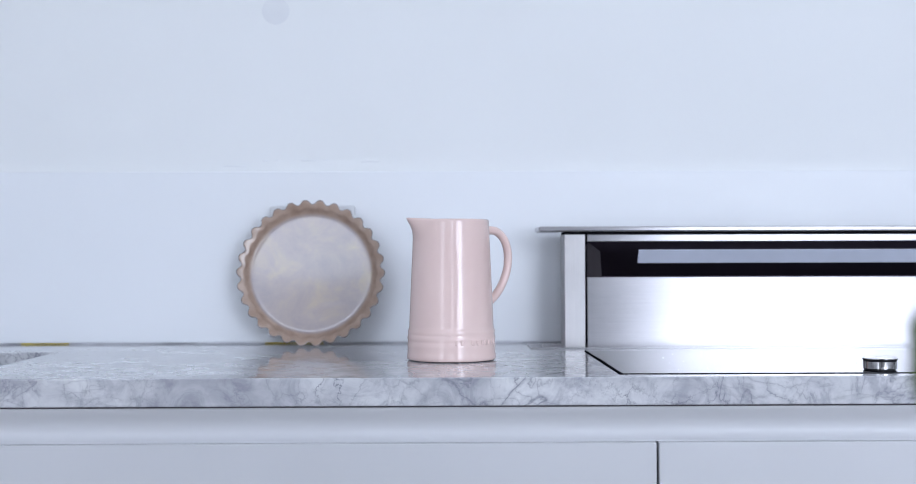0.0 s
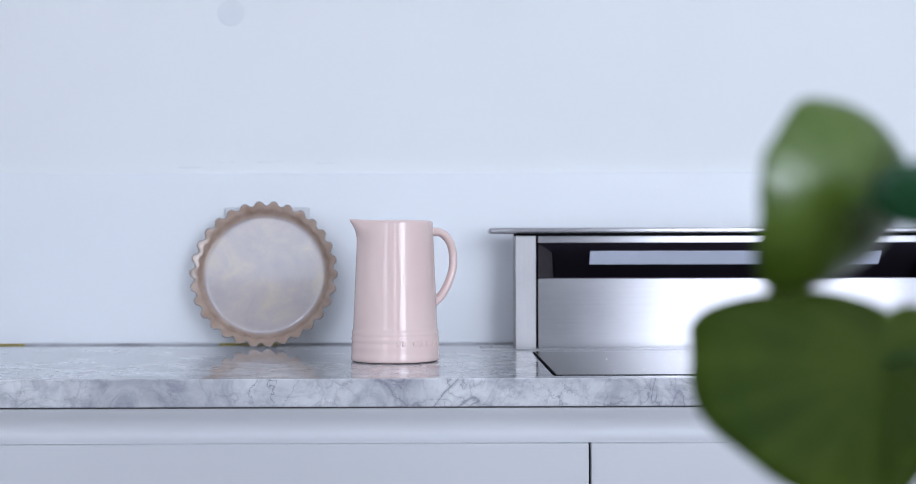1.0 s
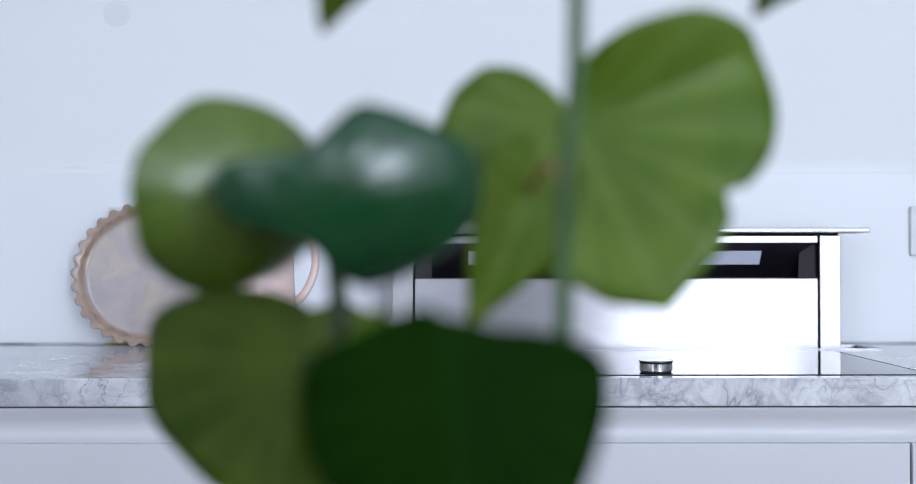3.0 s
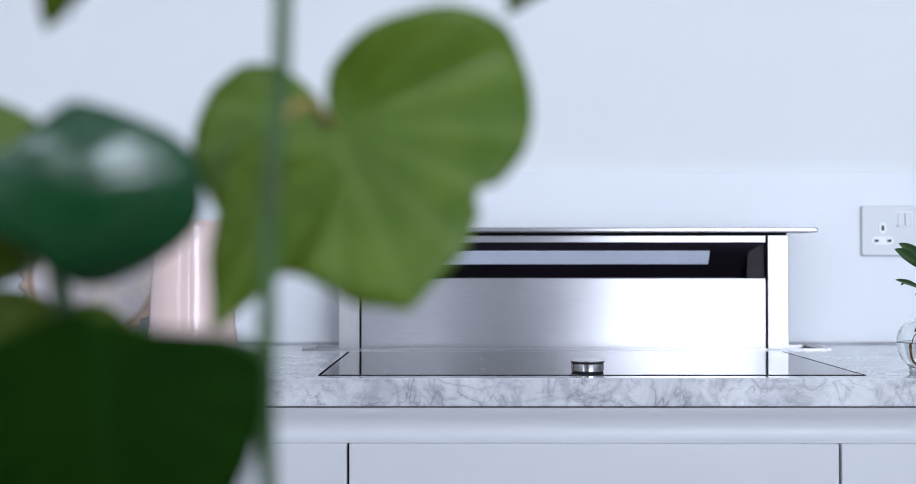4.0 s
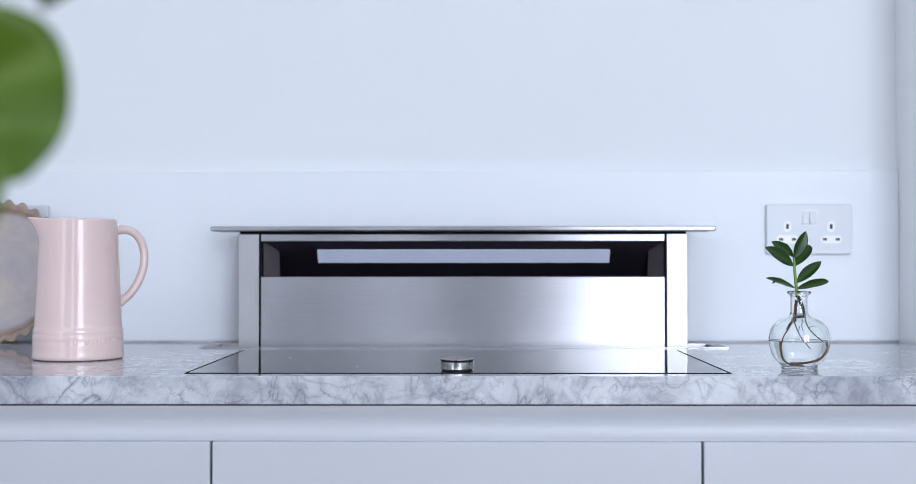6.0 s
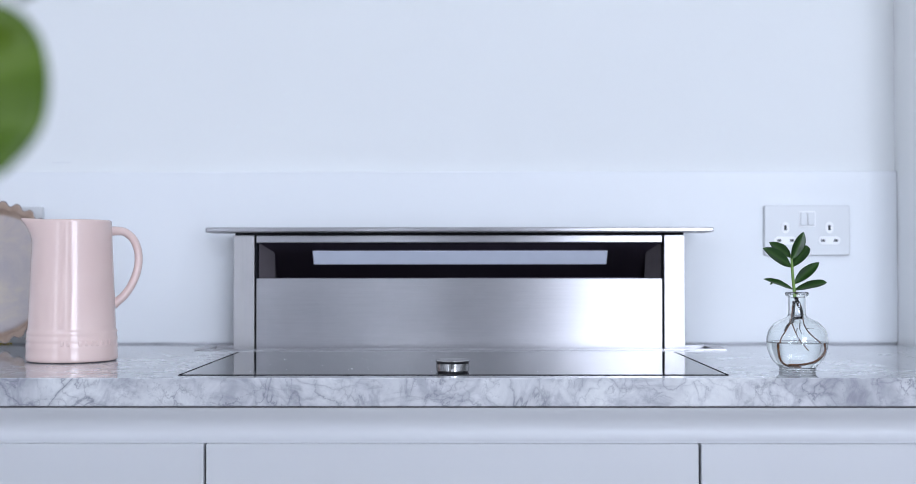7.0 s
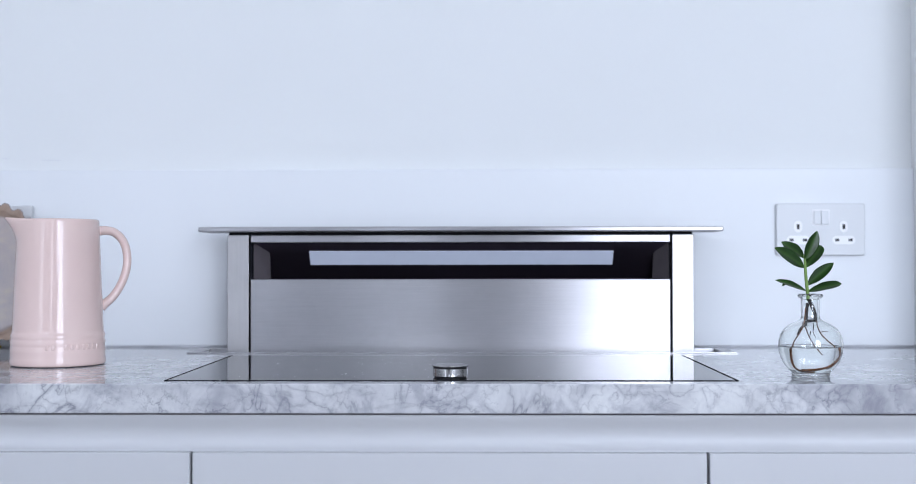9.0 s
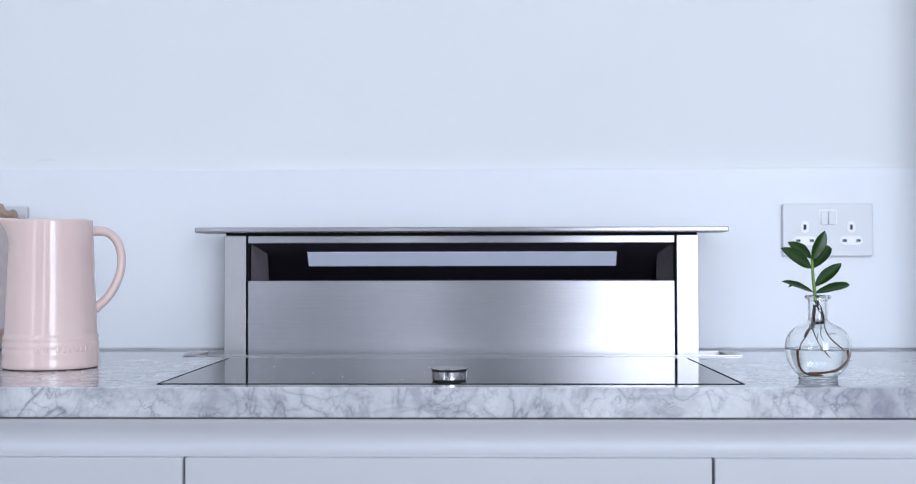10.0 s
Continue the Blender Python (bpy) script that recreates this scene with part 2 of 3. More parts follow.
GLASS = clear("clear_glass", 1.48, (0.97, 0.99, 0.985))
WATER = clear("clear_water", 1.333)
LEAF_PALE = leaf_material("pale_green_leaf", (0.045, 0.095, 0.003), (0.105, 0.165, 0.018), 0.42, (0.26, 0.36, 0.10), 0.24, 5.5, 0.07)
LEAF_BROAD = leaf_material("broad_green_leaf", (0.050, 0.105, 0.003), (0.105, 0.170, 0.015), 0.40, (0.26, 0.36, 0.10), 0.22, 5.5, 0.24)
LEAF_SHINY = leaf_material("shiny_pale_green_leaf", (0.040, 0.085, 0.003), (0.085, 0.14, 0.014), 0.30, (0.20, 0.28, 0.08), 0.14, 5.5, 0.8)
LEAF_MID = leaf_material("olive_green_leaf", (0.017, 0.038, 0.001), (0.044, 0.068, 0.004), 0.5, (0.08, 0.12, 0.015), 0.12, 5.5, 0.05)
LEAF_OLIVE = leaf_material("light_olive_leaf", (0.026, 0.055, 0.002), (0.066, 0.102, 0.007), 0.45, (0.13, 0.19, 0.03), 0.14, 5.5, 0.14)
# Green taken far down to hold the shade on the low leaf
LEAF_SHADED = leaf_material("shaded_green_leaf", (0.0024, 0.0125, 0.0008), (0.005, 0.021, 0.0008), 0.6, (0.012, 0.05, 0.008), 0.06, 5.5, 0.015)
LEAF_GLOSS = leaf_material("glossy_dark_green_leaf", (0.003, 0.035, 0.010), (0.006, 0.055, 0.015), 0.19, (0.012, 0.07, 0.02), 0.05, 5.5, 0.6)
LEAF_CUT = leaf_material("glossy_cutting_leaf", (0.005, 0.026, 0.002), (0.013, 0.050, 0.003), 0.30, (0.05, 0.11, 0.025), 0.06, 520.0, 0.30, 0.0005, 0.03, False)
STEM_DARK = two_scale("dark_green_stem", (0.012, 0.030, 0.006), 0.3, 0.5, 40.0, 300)
STEM = two_scale("green_stem", (0.024, 0.066, 0.010), 0.25, 0.6, 40.0, 300)
PETIOLE = two_scale("tan_petiole", (0.30, 0.19, 0.05), 0.25, 0.5, 40.0, 300)
CUT_STEM = two_scale("cutting_stem", (0.16, 0.27, 0.05), 0.2, 0.45, 60.0, 300)
ROOT = two_scale("brown_root", (0.075, 0.023, 0.002), 0.5, 0.6, 90.0, 400)
DARK_ROOT = two_scale("dark_root", (0.006, 0.004, 0.003), 0.4, 0.6, 90.0, 400)
for root_skin in (ROOT, DARK_ROOT):
    root_skin.node_tree.nodes["Principled BSDF"].inputs["Specular IOR Level"].default_value = 0.15


# ---- mesh helpers ----
def link_mesh(name, bm, mat, smooth=True):
    bmesh.ops.recalc_face_normals(bm, faces=bm.faces)
    data = bpy.data.meshes.new(name)
    for f in bm.faces:
        f.smooth = smooth
    bm.to_mesh(data)
    bm.free()
    data.materials.append(mat)
    return new(name, data)


def thing(name, label, category, kind="", group="", at=(0, 0, 0)):
    ob = new(name)
    ob.location = at
    ob.empty_display_size = 0.05
    return tagged(ob, label, category, group, kind)


def part(name, bm, mat, parent, label="", smooth=True):
    ob = link_mesh(name, bm, mat, smooth)
    ob.parent = parent
    if label:
        ob["label"] = label
    return ob


def box(lo, hi, r=0.0, seg=2, bm=None):
    """A box from corner to corner with rounded edges."""
    made = bmesh.new()
    bmesh.ops.create_cube(made, size=1.0)
    for v in made.verts:
        v.co = Vector([(a + b) / 2 + c * (b - a) for a, b, c in zip(lo, hi, v.co)])
    if r:
        bmesh.ops.bevel(made, geom=made.edges[:], offset=r, segments=seg, profile=0.5, affect="EDGES")
    if bm is None:
        return made
    data = bpy.data.meshes.new("joined")
    made.to_mesh(data)
    made.free()
    bm.from_mesh(data)
    bpy.data.meshes.remove(data)
    return bm


def plate_with_holes(xs, ys, z0, z1, gone):
    """A slab over the grid xs by ys, with the cells in gone cut right through."""
    bm = bmesh.new()
    nx, ny = len(xs) - 1, len(ys) - 1
    up = {(i, j): bm.verts.new((x, y, z1)) for i, x in enumerate(xs) for j, y in enumerate(ys)}
    dn = {(i, j): bm.verts.new((x, y, z0)) for i, x in enumerate(xs) for j, y in enumerate(ys)}

    def solid(i, j):
        return 0 <= i < nx and 0 <= j < ny and (i, j) not in gone
    for i in range(nx):
        for j in range(ny):
            if not solid(i, j):
                continue
            a, b, c, d = (i, j), (i + 1, j), (i + 1, j + 1), (i, j + 1)
            bm.faces.new([up[k] for k in (a, b, c, d)])
            bm.faces.new([dn[k] for k in (d, c, b, a)])
            for (p, q), (di, dj) in (((a, b), (0, -1)), ((b, c), (1, 0)), ((c, d), (0, 1)), ((d, a), (-1, 0))):
                if not solid(i + di, j + dj):
                    bm.faces.new((up[p], dn[p], dn[q], up[q]))
    loose = [v for v in bm.verts if not v.link_faces]
    bmesh.ops.delete(bm, geom=loose, context="VERTS")
    return bm


def curve_through(points, n):
    """Points on a smooth curve through the given ones."""
    pts = [np.array(p, float) for p in points]
    pts = [2 * pts[0] - pts[1]] + pts + [2 * pts[-1] - pts[-2]]
    out = []
    for i in range(1, len(pts) - 2):
        p0, p1, p2, p3 = pts[i - 1:i + 3]
        for k in range(n):
            t = k / n
            out.append(0.5 * (2 * p1 + (p2 - p0) * t + (2 * p0 - 5 * p1 + 4 * p2 - p3) * t * t + (3 * p1 - p0 - 3 * p2 + p3) * t ** 3))
    return out + [pts[-2]]


def lathe(profile, seg=64, change=None, bm=None):
    """A turned body about z from (radius, height) pairs; change(x, y, z, angle) may reshape it."""
    bm = bm or bmesh.new()
    rings = []
    for r, z in profile:
        if r < 1e-6:
            rings.append([bm.verts.new((0, 0, z))])
            continue
        ring = []
        for k in range(seg):
            a = math.tau * k / seg
            p = (r * math.cos(a), r * math.sin(a), z)
            ring.append(bm.verts.new(change(r, z, a) if change else p))
        rings.append(ring)
    for a, b in zip(rings, rings[1:]):
        for k in range(seg):
            quad = [a[k % len(a)], a[(k + 1) % len(a)], b[(k + 1) % len(b)], b[k % len(b)]]
            face = list(dict.fromkeys(quad))
            if len(face) > 2:
                bm.faces.new(face)
    return bm


def tube(points, radii, seg=10, flat=1.0, side=(0, 1, 0), bm=None):
    """A closed tube along points; flat squeezes it at right angles to side."""
    bm = bm or bmesh.new()
    pts = [Vector(p) for p in points]
    rings = []
    for i, p in enumerate(pts):
        way = (pts[min(i + 1, len(pts) - 1)] - pts[max(i - 1, 0)]).normalized()
        s = Vector(side)
        s = (s - way * s.dot(way)).normalized()
        u = way.cross(s)
        r = radii[i] if hasattr(radii, "__len__") else radii
        rings.append([bm.verts.new(p + s * r * math.cos(a) + u * r * flat * math.sin(a)) for a in (math.tau * k / seg for k in range(seg))])
    for a, b in zip(rings, rings[1:]):
        for k in range(seg):
            bm.faces.new((a[k], a[(k + 1) % seg], b[(k + 1) % seg], b[k]))
    bm.faces.new(rings[0][::-1])
    bm.faces.new(rings[-1])
    return bm


def structure(name, bm, mat, label, category):
    return tagged(link_mesh(name, bm, mat, False), label, category, kind="structure")


# ---- room ----
WEST, EAST, HIGH = -2.6, 2.6, 3.0
structure("wall_north", box((WEST, 0.006, 0), (EAST, 0.15, HIGH)), WALL, "white painted kitchen wall above the splashback", "wall")
structure("wall_west", box((WEST - 0.12, SOUTH - 0.14, 0), (WEST, 0.15, HIGH)), WALL, "plain white painted side wall", "wall")
structure("wall_east", box((EAST, SOUTH - 0.14, 0), (EAST + 0.12, 0.15, HIGH)), WALL, "plain white painted far side wall", "wall")
structure("wall_return", box((1.31, -0.2, 0), (1.43, 0.006, HIGH)), RETURN, "short white painted return wall at the worktop's end", "wall")
def rear_wall(name, xs, gone, mat, label):
    bm = plate_with_holes(xs, (0, 0.5, 0.7, 1.0, 2.58, 2.64, 2.92, 2.98, HIGH), 0.0, 0.14, gone)
    bmesh.ops.transform(bm, matrix=Matrix(((1, 0, 0, 0), (0, 0, 1, SOUTH - 0.14), (0, 1, 0, 0), (0, 0, 0, 1))), verts=bm.verts)
    structure(name, bm, mat, label, "wall")


# Both openings in the west part are invented to hold fill lamps
rear_wall("wall_south_west", (WEST, -2.5, -1.55, -1.5, -0.3, -0.28), {(1, k) for k in range(1, 6)} | {(3, 4), (3, 5), (3, 6)}, WALL, "unseen white wall with two added openings for fill lamps")
# Unseen middle section is grey only to put dark bands in the steel's reflection
rear_wall("wall_south_middle", (-0.28, 0.0, 0.3, 0.52), {(1, 3), (1, 4), (1, 5)}, REAR, "unseen wall section kept grey for dark reflections, with a slim window opening")
rear_wall("wall_south_east", (0.52, 1.15, 2.55, EAST), {(1, 2), (1, 3), (1, 4)}, WALL, "white painted wall with a large window opening")
structure("floor", box((WEST - 0.12, SOUTH - 0.14, -0.1), (EAST + 0.12, 0.15, -0.002)), FLOOR, "brown wooden kitchen floor", "floor")
structure("ceiling", box((WEST - 0.12, SOUTH - 0.14, HIGH + 0.002), (EAST + 0.12, 0.15, HIGH + 0.1)), CEILING, "plain white painted ceiling", "ceiling")

# splashback panel, with a rounded top edge, and the open joint under it
structure("splashback", box((WEST + 0.004, -0.006, 0.9026), (1.3097, 0.0055, 1.197), 0.0012), SPLASH, "glossy white splashback panel along the wall", "splashback")
structure("sealant_joint", box((WEST + 0.004, -0.0036, 0.9003), (1.308, 0.0055, 0.9023)), SEALANT, "dark worn sealant joint behind the worktop", "trim")
for x0, x1 in ((-0.735, -0.653), (-0.316, -0.215)):
    tagged(link_mesh("tape_strip", box((x0, -0.0052, 0.9004), (x1, -0.0038, 0.9024), 0.0005), YELLOW),
           "strip of yellow tape in the joint behind the worktop", "tape", "yellow tape strips")

patch = lathe([(0.0, 0.0), (0.018, 0.0), (0.024, -0.0006)], 28)
bmesh.ops.transform(patch, matrix=pose(-0.299, 0.0054, 1.478, 90), verts=patch.verts)
tagged(link_mesh("filler_patch", patch, PATCH), "round grey filler patch on the white wall", "wall patch")
for x, z, w in ((-0.315, 1.2165, 0.006), (-0.296, 1.2178, 0.004), (-0.240, 1.2172, 0.014), (-0.213, 1.2182, 0.006), (-0.135, 1.2150, 0.016), (-0.37, 1.2075, 0.02)):
    tagged(link_mesh("scuff", box((x - w, 0.0052, z - 0.0008), (x + w, 0.0062, z + 0.0007), 0.0004), PATCH),
           "faint grey scuff on the wall over the splashback", "scuff", "wall scuffs")

# ---- worktop ----
TOP, FRONT = 0.9, -0.62
HX0, HX1, HY0, HY1 = 0.212, 0.896, -0.586, -0.197
worktop = plate_with_holes((WEST + 0.004, -1.2, -0.618, 0.150, HX0, HX1, 0.968, 1.308), (FRONT, HY0, -0.52, HY1, -0.18, -0.147, -0.062, 0.005),
                           TOP - 0.0345, TOP,
                           {(1, 2), (1, 3)} | {(4, 1), (4, 2)} | {(3, 5), (4, 5), (5, 5)})
counter = tagged(link_mesh("worktop", worktop, MARBLE, False), "polished white marble worktop with grey veins", "worktop", kind="structure")
edge = counter.modifiers.new("eased_edge", "BEVEL")
edge.width, edge.segments, edge.limit_method, edge.angle_limit = 0.0016, 2, "ANGLE", radians(50)

# ---- base units ----
def base_unit(x0, x1, label):
    unit = thing("base_cabinet", label, "cabinet", group="base cabinets under the worktop", at=((x0 + x1) / 2, -0.3, 0))
    dx, dy = (x0 + x1) / 2, -0.3
    h = (x1 - x0) / 2

    def at(lo, hi, r=0.0):
        return box((lo[0], lo[1] - dy, lo[2]), (hi[0], hi[1] - dy, hi[2]), r)
    part("body", at((-h + 0.001, -0.596, 0.1), (h - 0.001, -0.02, 0.815)), CARCASS, unit, "dark cabinet carcass", False)
    for z0, z1 in ((0.472, 0.820), (0.122, 0.469)):
        part("drawer_front", at((-h + 0.0014, FRONT, z0), (h - 0.0016, FRONT + 0.02, z1), 0.0014), LACQUER, unit, "satin white lacquered drawer front", False)
    part("plinth", at((-h, -0.56, 0.0), (h, -0.54, 0.099)), LACQUER, unit, smooth=False)
    return unit


for x0, x1 in ((-2.59, -1.547), (-1.547, -0.647), (-0.647, 0.253), (0.253, 0.853), (0.853, 1.308)):
    base_unit(x0, x1, "handleless white base cabinet with satin drawer fronts")

# one continuous concave finger rail between drawer fronts and worktop
rail = thing("finger_rail", "continuous concave white finger rail under the worktop", "rail", kind="structure")
bm = bmesh.new()
outline = [(-0.6125, 0.8632), (-0.6120, 0.8608), (-0.6110, 0.8575), (-0.6090, 0.8535), (-0.6058, 0.8480), (-0.6035, 0.8410), (-0.6030, 0.8340), (-0.6045, 0.8270),
           (-0.6095, 0.8222), (-0.6120, 0.8210), (-0.6120, 0.8203), (-0.5985, 0.8165), (-0.585, 0.8165), (-0.585, 0.8632)]
a = [bm.verts.new((WEST + 0.004, y, z)) for y, z in outline]
b = [bm.verts.new((1.308, y, z)) for y, z in outline]
for i in range(len(outline)):
    j = (i + 1) % len(outline)
    bm.faces.new((a[i], a[j], b[j], b[i]))
part("profile", bm, LACQUER, rail, "white lacquered profile")
part("shadow_strip", box((WEST + 0.004, -0.6145, 0.8634), (1.308, -0.59, 0.8652)), GAP, rail, "dark gap under the worktop", False)

# ---- sink ----
sink = thing("sink", "undermounted steel sink below the marble worktop", "sink", at=(-0.909, -0.35, TOP - 0.0345))
bm = bmesh.new()
for lo, hi in (((-0.315, -0.19, -0.17), (0.315, 0.19, -0.165)), ((-0.315, -0.19, -0.165), (-0.298, 0.19, -0.001)), ((0.298, -0.19, -0.165), (0.315, 0.19, -0.001)),
               ((-0.298, -0.19, -0.165), (0.298, -0.173, -0.001)), ((-0.298, 0.173, -0.165), (0.298, 0.19, -0.001))):
    box(lo, hi, bm=bm)
part("basin", bm, STEEL, sink, smooth=False)
drain = part("drain", lathe([(0, 0.002), (0.03, 0.002), (0.042, 0.004), (0.045, 0.0)], 32), CHROME, sink)
drain.location = (0, 0, -0.165)

# ---- hob ----
hob = thing("hob", "black glass induction hob set flush in the marble", "hob", at=((HX0 + HX1) / 2, (HY0 + HY1) / 2, TOP))
hw, hd = (HX1 - HX0) / 2, (HY1 - HY0) / 2
part("body", box((-hw + 0.0003, -hd + 0.0003, -0.05), (hw - 0.0003, hd - 0.0003, -0.0012)), BLACK, hob, "black hob body", False)
part("glass_top", box((-hw + 0.0035, -hd + 0.002, -0.0010), (hw - 0.0035, hd - 0.002, 0.0009), 0.0008), HOB, hob, "black ceramic glass with dust specks", False)
seal = plate_with_holes((-hw + 0.0003, -hw + 0.0034, hw - 0.0034, hw - 0.0003), (-hd + 0.0003, -hd + 0.0015, hd - 0.0022, hd - 0.0020), -0.0010, 0.0008, {(1, 1)})
part("seal", seal, MATTE, hob, "dark seal round the glass", False)
part("trim_strip", box((-hw + 0.001, hd - 0.0018, -0.0010), (hw - 0.001, hd - 0.0002, 0.0011)), STEEL, hob, "thin steel rear trim", False)

specks = bmesh.new()
rnd = random.Random(5)
for k in range(64):
    r = rnd.uniform(0.00022, 0.0005) if k < 58 else rnd.uniform(0.0005, 0.0009)
    place = Matrix.Translation((rnd.gauss(0.445, 0.085), rnd.uniform(-0.55, -0.24), TOP + 0.0009 + r * 0.3)) @ Matrix.Diagonal((r * rnd.uniform(0.8, 1.8), r, r * 0.6, 1))
    bmesh.ops.create_icosphere(specks, subdivisions=1, radius=1.0, matrix=place)
tagged(link_mesh("crumbs", specks, CRUMB), "tiny white crumbs and dust on the black hob glass", "crumbs", kind="stuff")

knob = thing("control_knob", "round brushed steel magnetic knob standing on the hob", "knob", at=(0.553, -0.545, TOP + 0.0007))
part("foot", lathe([(0, 0), (0.0195, 0), (0.0195, 0.0016), (0, 0.0016)], 48), BLACK, knob, "black rubber foot")
part("cylinder", lathe([(0, 0.0016), (0.0206, 0.0016), (0.0211, 0.0022), (0.0211, 0.0112), (0.0206, 0.0114), (0, 0.0114)], 64), CHROME, knob, "turned steel side", False)
part("groove", lathe([(0, 0.0114), (0.0203, 0.0114), (0.0216, 0.0136), (0, 0.0136)], 64), BLACK, knob, "dark groove", False)
part("cap", lathe([(0, 0.0136), (0.0217, 0.0136), (0.0222, 0.0141), (0.0222, 0.0150), (0.0214, 0.0156), (0.0205, 0.0153), (0, 0.0153)], 64), CHROME, knob, "polished steel cap", False)

# ---- downdraft extractor ----
UP = 1.0975      # top of the raised cover
ex = thing("downdraft_extractor", "raised brushed steel downdraft extractor behind the hob", "extractor", at=(0.559, -0.10, TOP))
UPZ = UP - TOP


def ex_box(name, x0, x1, y0, y1, z0, z1, mat, r=0.0, label="", parent=ex):
    return part(name, box((x0 - 0.559, y0 + 0.10, z0), (x1 - 0.559, y1 + 0.10, z1), r), mat, parent, label, False)


flange = plate_with_holes((0.133 - 0.559, 0.152 - 0.559, 0.966 - 0.559, 0.985 - 0.559), (-0.0505, -0.0435, 0.036, 0.046), 0.0004, 0.0018, {(1, 1)})
part("flange", flange, STEEL, ex, "flat steel flange in the worktop", False)
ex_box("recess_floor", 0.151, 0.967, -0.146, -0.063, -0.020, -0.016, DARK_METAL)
ex_box("recess_back", 0.151, 0.967, -0.066, -0.063, -0.016, 0.0003, STEEL)
ex_box("cover", 0.147, 0.969, -0.136, -0.052, UPZ - 0.0082, UPZ, STEEL, 0.0022, "brushed steel cover plate")
# Black block puts the shade into the gap below the cover
ex_box("cover_shade", 0.191, 0.924, -0.112, -0.055, UPZ - 0.0125, UPZ - 0.0083, MATTE, 0.0, "black block standing in for shade under the cover")
for x0, x1 in ((0.190, 0.2240), (0.8912, 0.925)):
    ex_box("pillar", x0, x1, -0.120, -0.055, -0.0155, UPZ - 0.0126, STEEL_UP, 0.0009, "upright brushed steel side pillar")
ex_box("top_bar", 0.2270, 0.8882, -0.1195, -0.108, UPZ - 0.0245, UPZ - 0.0130, STEEL, 0.0009, "horizontal steel bar")
front = ex_box("front_panel", 0.2270, 0.8882, -0.1195, -0.112, -0.0155, UPZ - 0.083, STEEL, 0.0009, "large brushed steel front panel")
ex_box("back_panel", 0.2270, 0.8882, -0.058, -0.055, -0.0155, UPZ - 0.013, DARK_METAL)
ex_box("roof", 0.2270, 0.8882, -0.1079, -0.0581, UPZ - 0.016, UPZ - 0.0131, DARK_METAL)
for x0, x1 in ((0.2242, 0.2268), (0.8884, 0.8910)):
    ex_box("shadow_gap", x0, x1, -0.105, -0.056, -0.015, UPZ - 0.0135, MATTE)
for side in (-1, 1):
    # slanting cheek at each end of the opening
    bm = bmesh.new()
    low, high, edge = UPZ - 0.092, UPZ - 0.026, side * 0.3302
    outline = ((edge, high), (edge, low), (edge - side * 0.0260, low), (edge - side * 0.0230, high))
    rows = [[bm.verts.new((x, y, z)) for x, z in outline] for y in (-0.0035, 0.0)]
    for k in (2, 3):
        rows[0][k].co.y, rows[1][k].co.y = 0.009, 0.012
    for r in rows:
        bm.faces.new(r)
    for k in range(4):
        bm.faces.new((rows[0][k], rows[0][(k + 1) % 4], rows[1][(k + 1) % 4], rows[1][k]))
    bmesh.ops.recalc_face_normals(bm, faces=bm.faces)
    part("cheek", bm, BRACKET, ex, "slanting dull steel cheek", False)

# sloping inner plate that carries the lamp strip
bm = box((-0.3305, -0.033, -0.0012), (0.3305, 0.042, 0.0012))
slope = Matrix.Translation((0, 0.018, UPZ - 0.050)) @ Matrix.Rotation(radians(-52), 4, "X")
bmesh.ops.transform(bm, matrix=slope, verts=bm.verts)
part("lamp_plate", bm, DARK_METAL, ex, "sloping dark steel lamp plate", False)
bm = box((-0.243, -0.017, -0.0040), (0.243, 0.010, -0.0014), 0.0006)
bmesh.ops.transform(bm, matrix=slope, verts=bm.verts)
part("lamp_strip", bm, STRIP, ex, "unlit frosted lamp strip", False)

# ---- sockets ----
def rounded_slab(w, h, r, d, bevel=0.001):
    """An upright slab facing -y with round corners, its back at y = 0."""
    bm = bmesh.new()
    ring = []
    for cx, cz, a0 in ((w - r, h - r, 0), (-w + r, h - r, 90), (-w + r, -h + r, 180), (w - r, -h + r, 270)):
        for k in range(7):
            a = radians(a0 + 15 * k)
            ring.append((cx + r * math.cos(a), cz + r * math.sin(a)))
    layers = []
    for inset, y in ((0, 0), (0, -d + bevel), (bevel, -d)):
        layers.append([bm.verts.new((x * (1 - inset / w), y, z * (1 - inset / h))) for x, z in ring])
    n = len(ring)
    for a, b in zip(layers, layers[1:]):
        for k in range(n):
            bm.faces.new((a[k], a[(k + 1) % n], b[(k + 1) % n], b[k]))
    bm.faces.new(layers[0])
    bm.faces.new(layers[-1])
    return bm


